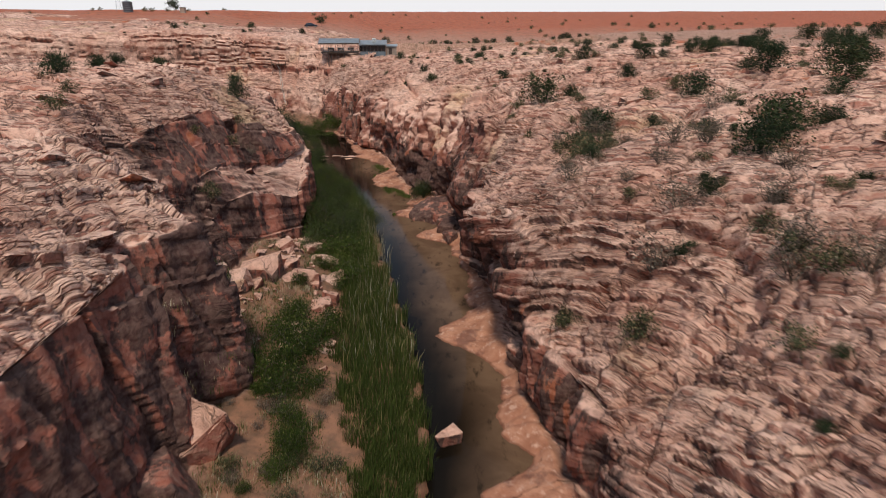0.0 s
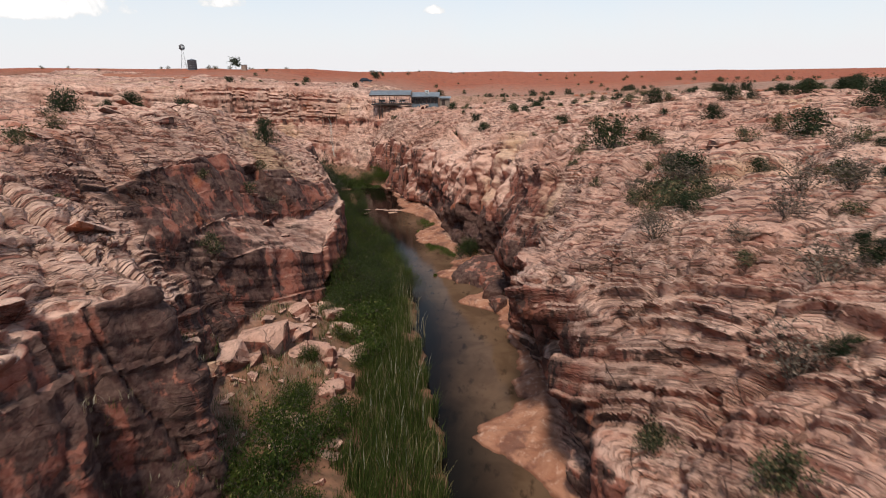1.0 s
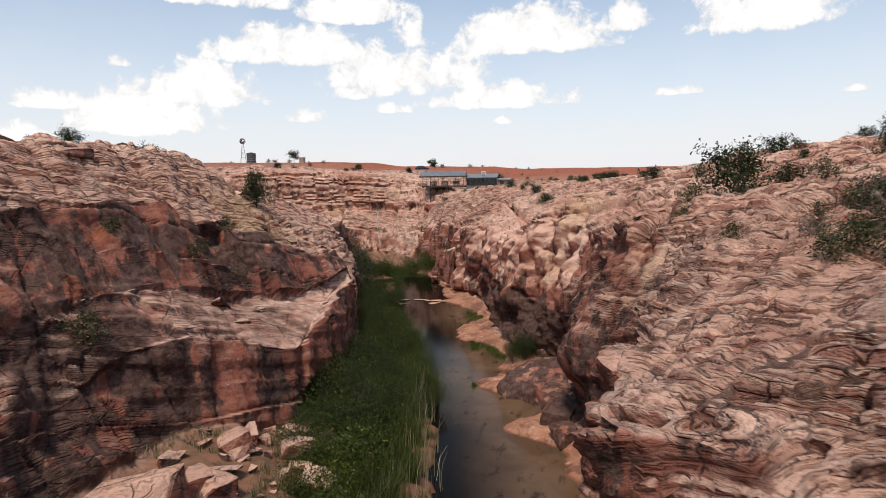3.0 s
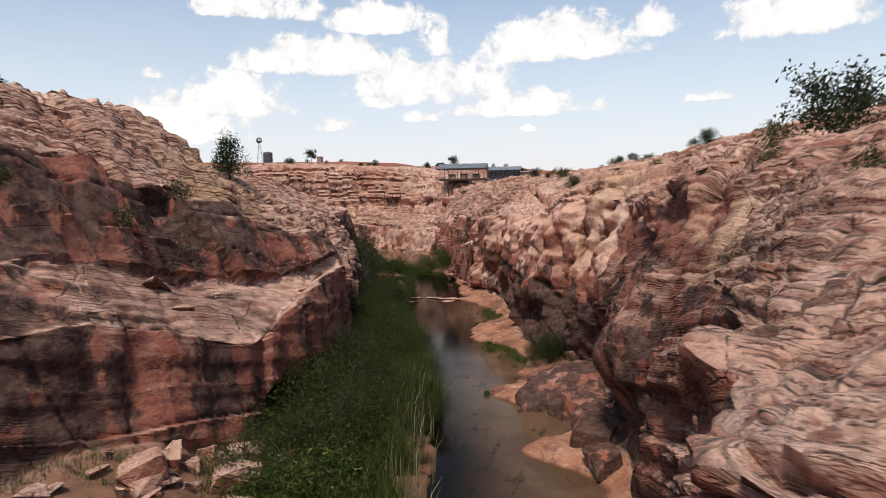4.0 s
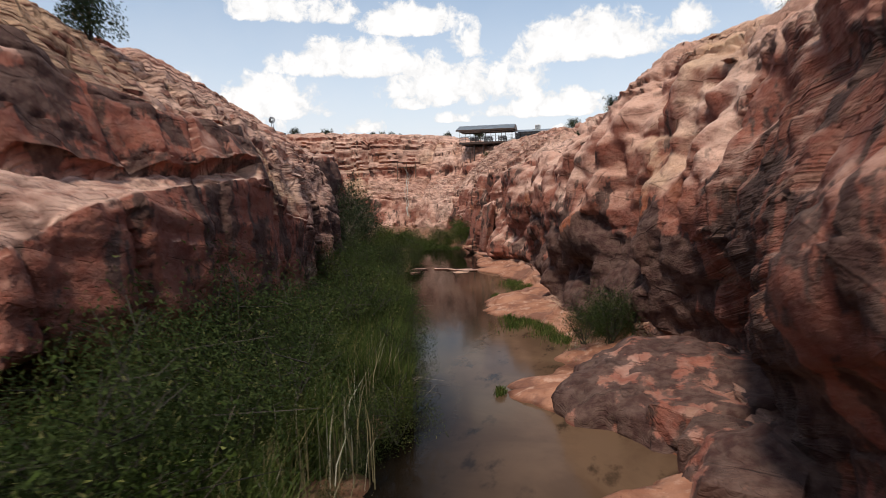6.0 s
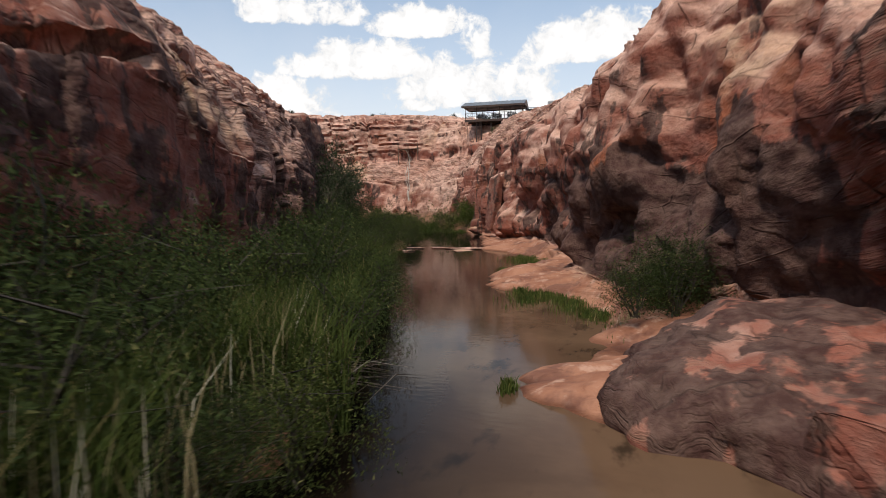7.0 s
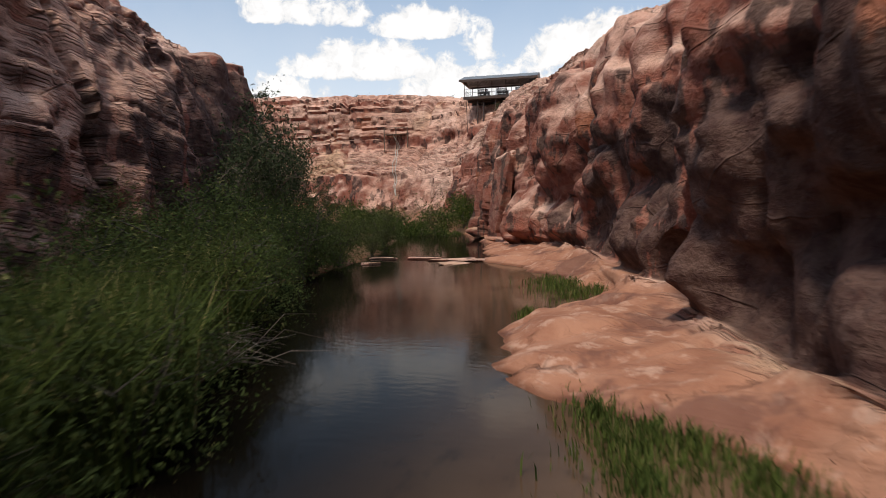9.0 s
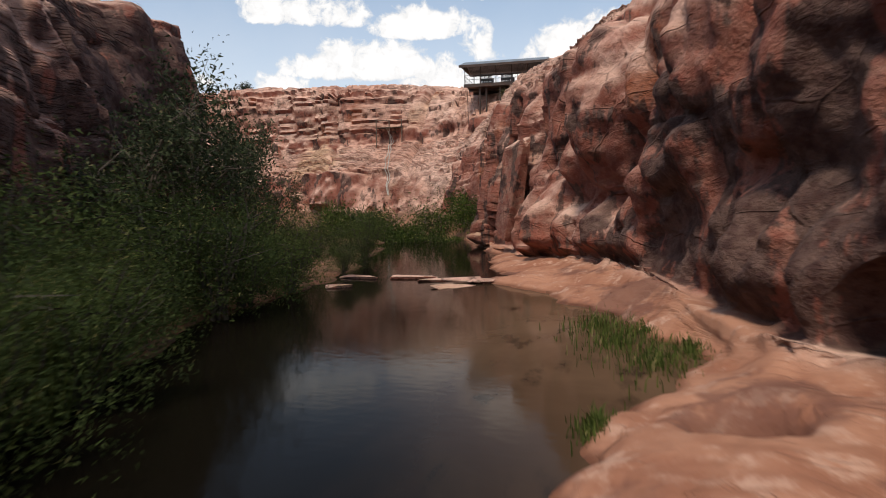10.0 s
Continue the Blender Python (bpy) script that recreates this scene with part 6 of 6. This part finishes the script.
def windmill(x, y):
    z = land(x, y)[0]
    w = thing("windmill", "steel lattice water-pumping windmill with a round fan", "windmill", at=(x, y, z), turn=25)
    H = 8.4
    for sx in (-1, 1):
        for sy in (-1, 1):
            bar("leg", (sx * 1.1, sy * 1.1, -0.2), (sx * 0.12, sy * 0.12, H), 0.05, GALV, w)
    for k in range(4):
        a, b = 1.1 - 0.98 * k / 4, 1.1 - 0.98 * (k + 1) / 4
        za, zb = H * k / 4, H * (k + 1) / 4
        for p, q in (((-1, -1), (1, -1)), ((1, -1), (1, 1)), ((1, 1), (-1, 1)), ((-1, 1), (-1, -1))):
            bar("cross_brace", (p[0] * a, p[1] * a, za), (q[0] * b, q[1] * b, zb), 0.022, GALV, w, sides=4)
            bar("girt", (p[0] * b, p[1] * b, zb), (q[0] * b, q[1] * b, zb), 0.022, GALV, w, sides=4)
    bar("axle", (0, -0.7, H + 0.1), (0, 0.5, H + 0.1), 0.08, GALV, w)
    for k in range(16):
        t = 2 * math.pi * k / 16
        bm = bmesh.new()
        pts = []
        for rr, ww in ((0.35, 0.07), (1.15, 0.20)):
            for s in (-1, 1):
                v = Vector((math.cos(t) * rr - s * ww * math.sin(t), -0.65 + 0.09 * s, math.sin(t) * rr + s * ww * math.cos(t) + H + 0.1))
                pts.append(bm.verts.new(v))
        bm.faces.new((pts[0], pts[1], pts[3], pts[2]))
        bmesh.ops.solidify(bm, geom=bm.faces[:], thickness=0.015)
        part("fan_blade", bm, GALV, w)
    box("tail_vane", -0.02, 0.02, 0.9, 2.1, H - 0.25, H + 0.5, GALV, w)
    bar("tail_boom", (0, 0.4, H + 0.1), (0, 1.1, H + 0.1), 0.03, GALV, w)


windmill(-126.0, 254.5)


def tank(x, y):
    z = land(x, y)[0]
    w = thing("water_tank", "dark upright ribbed steel water tank", "tank", at=(x, y, z - 0.2))
    bm = bmesh.new()
    bmesh.ops.create_cone(bm, cap_ends=True, segments=28, radius1=1.75, radius2=1.75, depth=3.9, matrix=Matrix.Translation((0, 0, 1.95)))
    part("shell", bm, TANKMAT, w)
    for k in range(5):
        bm = bmesh.new()
        bmesh.ops.create_cone(bm, cap_ends=True, segments=28, radius1=1.82, radius2=1.82, depth=0.1, matrix=Matrix.Translation((0, 0, 0.3 + 0.8 * k)))
        part("hoop", bm, GALV, w)
    bm = bmesh.new()
    bmesh.ops.create_cone(bm, cap_ends=True, segments=28, radius1=1.85, radius2=0.2, depth=0.5, matrix=Matrix.Translation((0, 0, 4.16)))
    part("lid", bm, GALV, w)


tank(-122.3, 254.0)


def shed_small(x, y):
    z = land(x, y)[0]
    w = thing("plateau_hut", "small pale hut beside the lone tree", "hut", at=(x, y, z))
    box("wall", -0.9, 0.9, -0.9, 0.9, -0.3, 2.0, WALLTAN, w)
    box("roof", -1.1, 1.1, -1.1, 1.1, 2.0, 2.14, TIN, w)


shed_small(-103.2, 259.5)


def car(x, y, turn):
    z = land(x, y)[0]
    c = thing("parked_car", "dark blue estate car parked on the red plateau", "car", at=(x, y, z), turn=turn)
    prof = [(-2.25, 0.35), (-2.28, 0.85), (-1.95, 0.98), (-1.55, 1.48), (0.35, 1.52), (1.0, 1.02), (2.1, 0.85), (2.28, 0.6), (2.25, 0.35)]
    bm = bmesh.new()
    side = [[bm.verts.new((px, s * (0.88 if pz < 1.1 else 0.70), pz)) for px, pz in prof] for s in (-1, 1)]
    bm.faces.new(side[0])
    bm.faces.new(list(reversed(side[1])))
    for k in range(len(prof)):
        k2 = (k + 1) % len(prof)
        bm.faces.new((side[0][k2], side[0][k], side[1][k], side[1][k2]))
    bmesh.ops.recalc_face_normals(bm, faces=bm.faces)
    bmesh.ops.bevel(bm, geom=list(bm.edges), offset=0.06, segments=2, affect='EDGES')
    part("car_body", bm, CARPAINT, c)
    for s in (-1, 1):
        for a, b in ((-1.55, -0.5), (-0.42, 0.5)):
            bm = bmesh.new()
            v = [bm.verts.new(p) for p in ((a, s * 0.83, 1.06), (b, s * 0.83, 1.06), (b - 0.05, s * 0.74, 1.42), (a + 0.15, s * 0.74, 1.42))]
            bm.faces.new(v)
            bmesh.ops.solidify(bm, geom=bm.faces[:], thickness=0.02)
            part("side_window", bm, DARKGAP, c)
        for wx in (-1.4, 1.4):
            bm = bmesh.new()
            bmesh.ops.create_cone(bm, cap_ends=True, segments=18, radius1=0.34, radius2=0.34, depth=0.22, matrix=pose(wx, s * 0.82, 0.34, 90))
            wh = part("wheel", bm, RUBBER, c)
            bm = bmesh.new()
            bmesh.ops.create_cone(bm, cap_ends=True, segments=12, radius1=0.2, radius2=0.2, depth=0.02, matrix=pose(wx, s * 0.94, 0.34, 90))
            part("rim", bm, GALV, wh)


car(-46.2, 227.0, 10)


def rope_line():
    """A pale rope from a timber landing down the end wall."""
    r = thing("hanging_rope", "pale rope hanging down the end cliff from a timber landing", "rope")
    def strand(off):
        pts = []
        for k in range(15):
            t = k / 14
            x, z = -46.4 + 3.6 * t + off * math.sin(3 * t), 14.1 - 9.8 * t
            pts.append((x, z))
        out = []
        for x, z in pts:
            hit, loc, _, _ = wall_far.ray_cast(Vector((x, 130, z)), Vector((0, 1, 0)))
            out.append(((x, (loc.y if hit else 172) - 0.25, z), 0.06))
        return out
    for off in (0.0, 0.5):
        V, F = tubes([strand(off)], 5)
        child("strand", raw_mesh("strand", V, F, ROPE), r)
    l = thing("timber_landing", "small weathered timber landing on the end cliff", "landing")
    hit, loc, _, _ = wall_far.ray_cast(Vector((-45.5, 130, 13.6)), Vector((0, 1, 0)))
    y = loc.y if hit else 172
    for k in range(6):
        box("plank", -47.6 + k * 0.7, -47.0 + k * 0.7, y - 1.3, y + 0.4, 13.9, 14.0, TIMBER, l)
    for x in (-47.5, -45.5, -43.6):
        bar("post", (x, y - 1.2, 11.2), (x, y - 1.2, 15.0), 0.08, TIMBER, l)
    bar("handrail", (-47.5, y - 1.2, 14.95), (-43.6, y - 1.2, 14.95), 0.05, TIMBER, l)


rope_line()
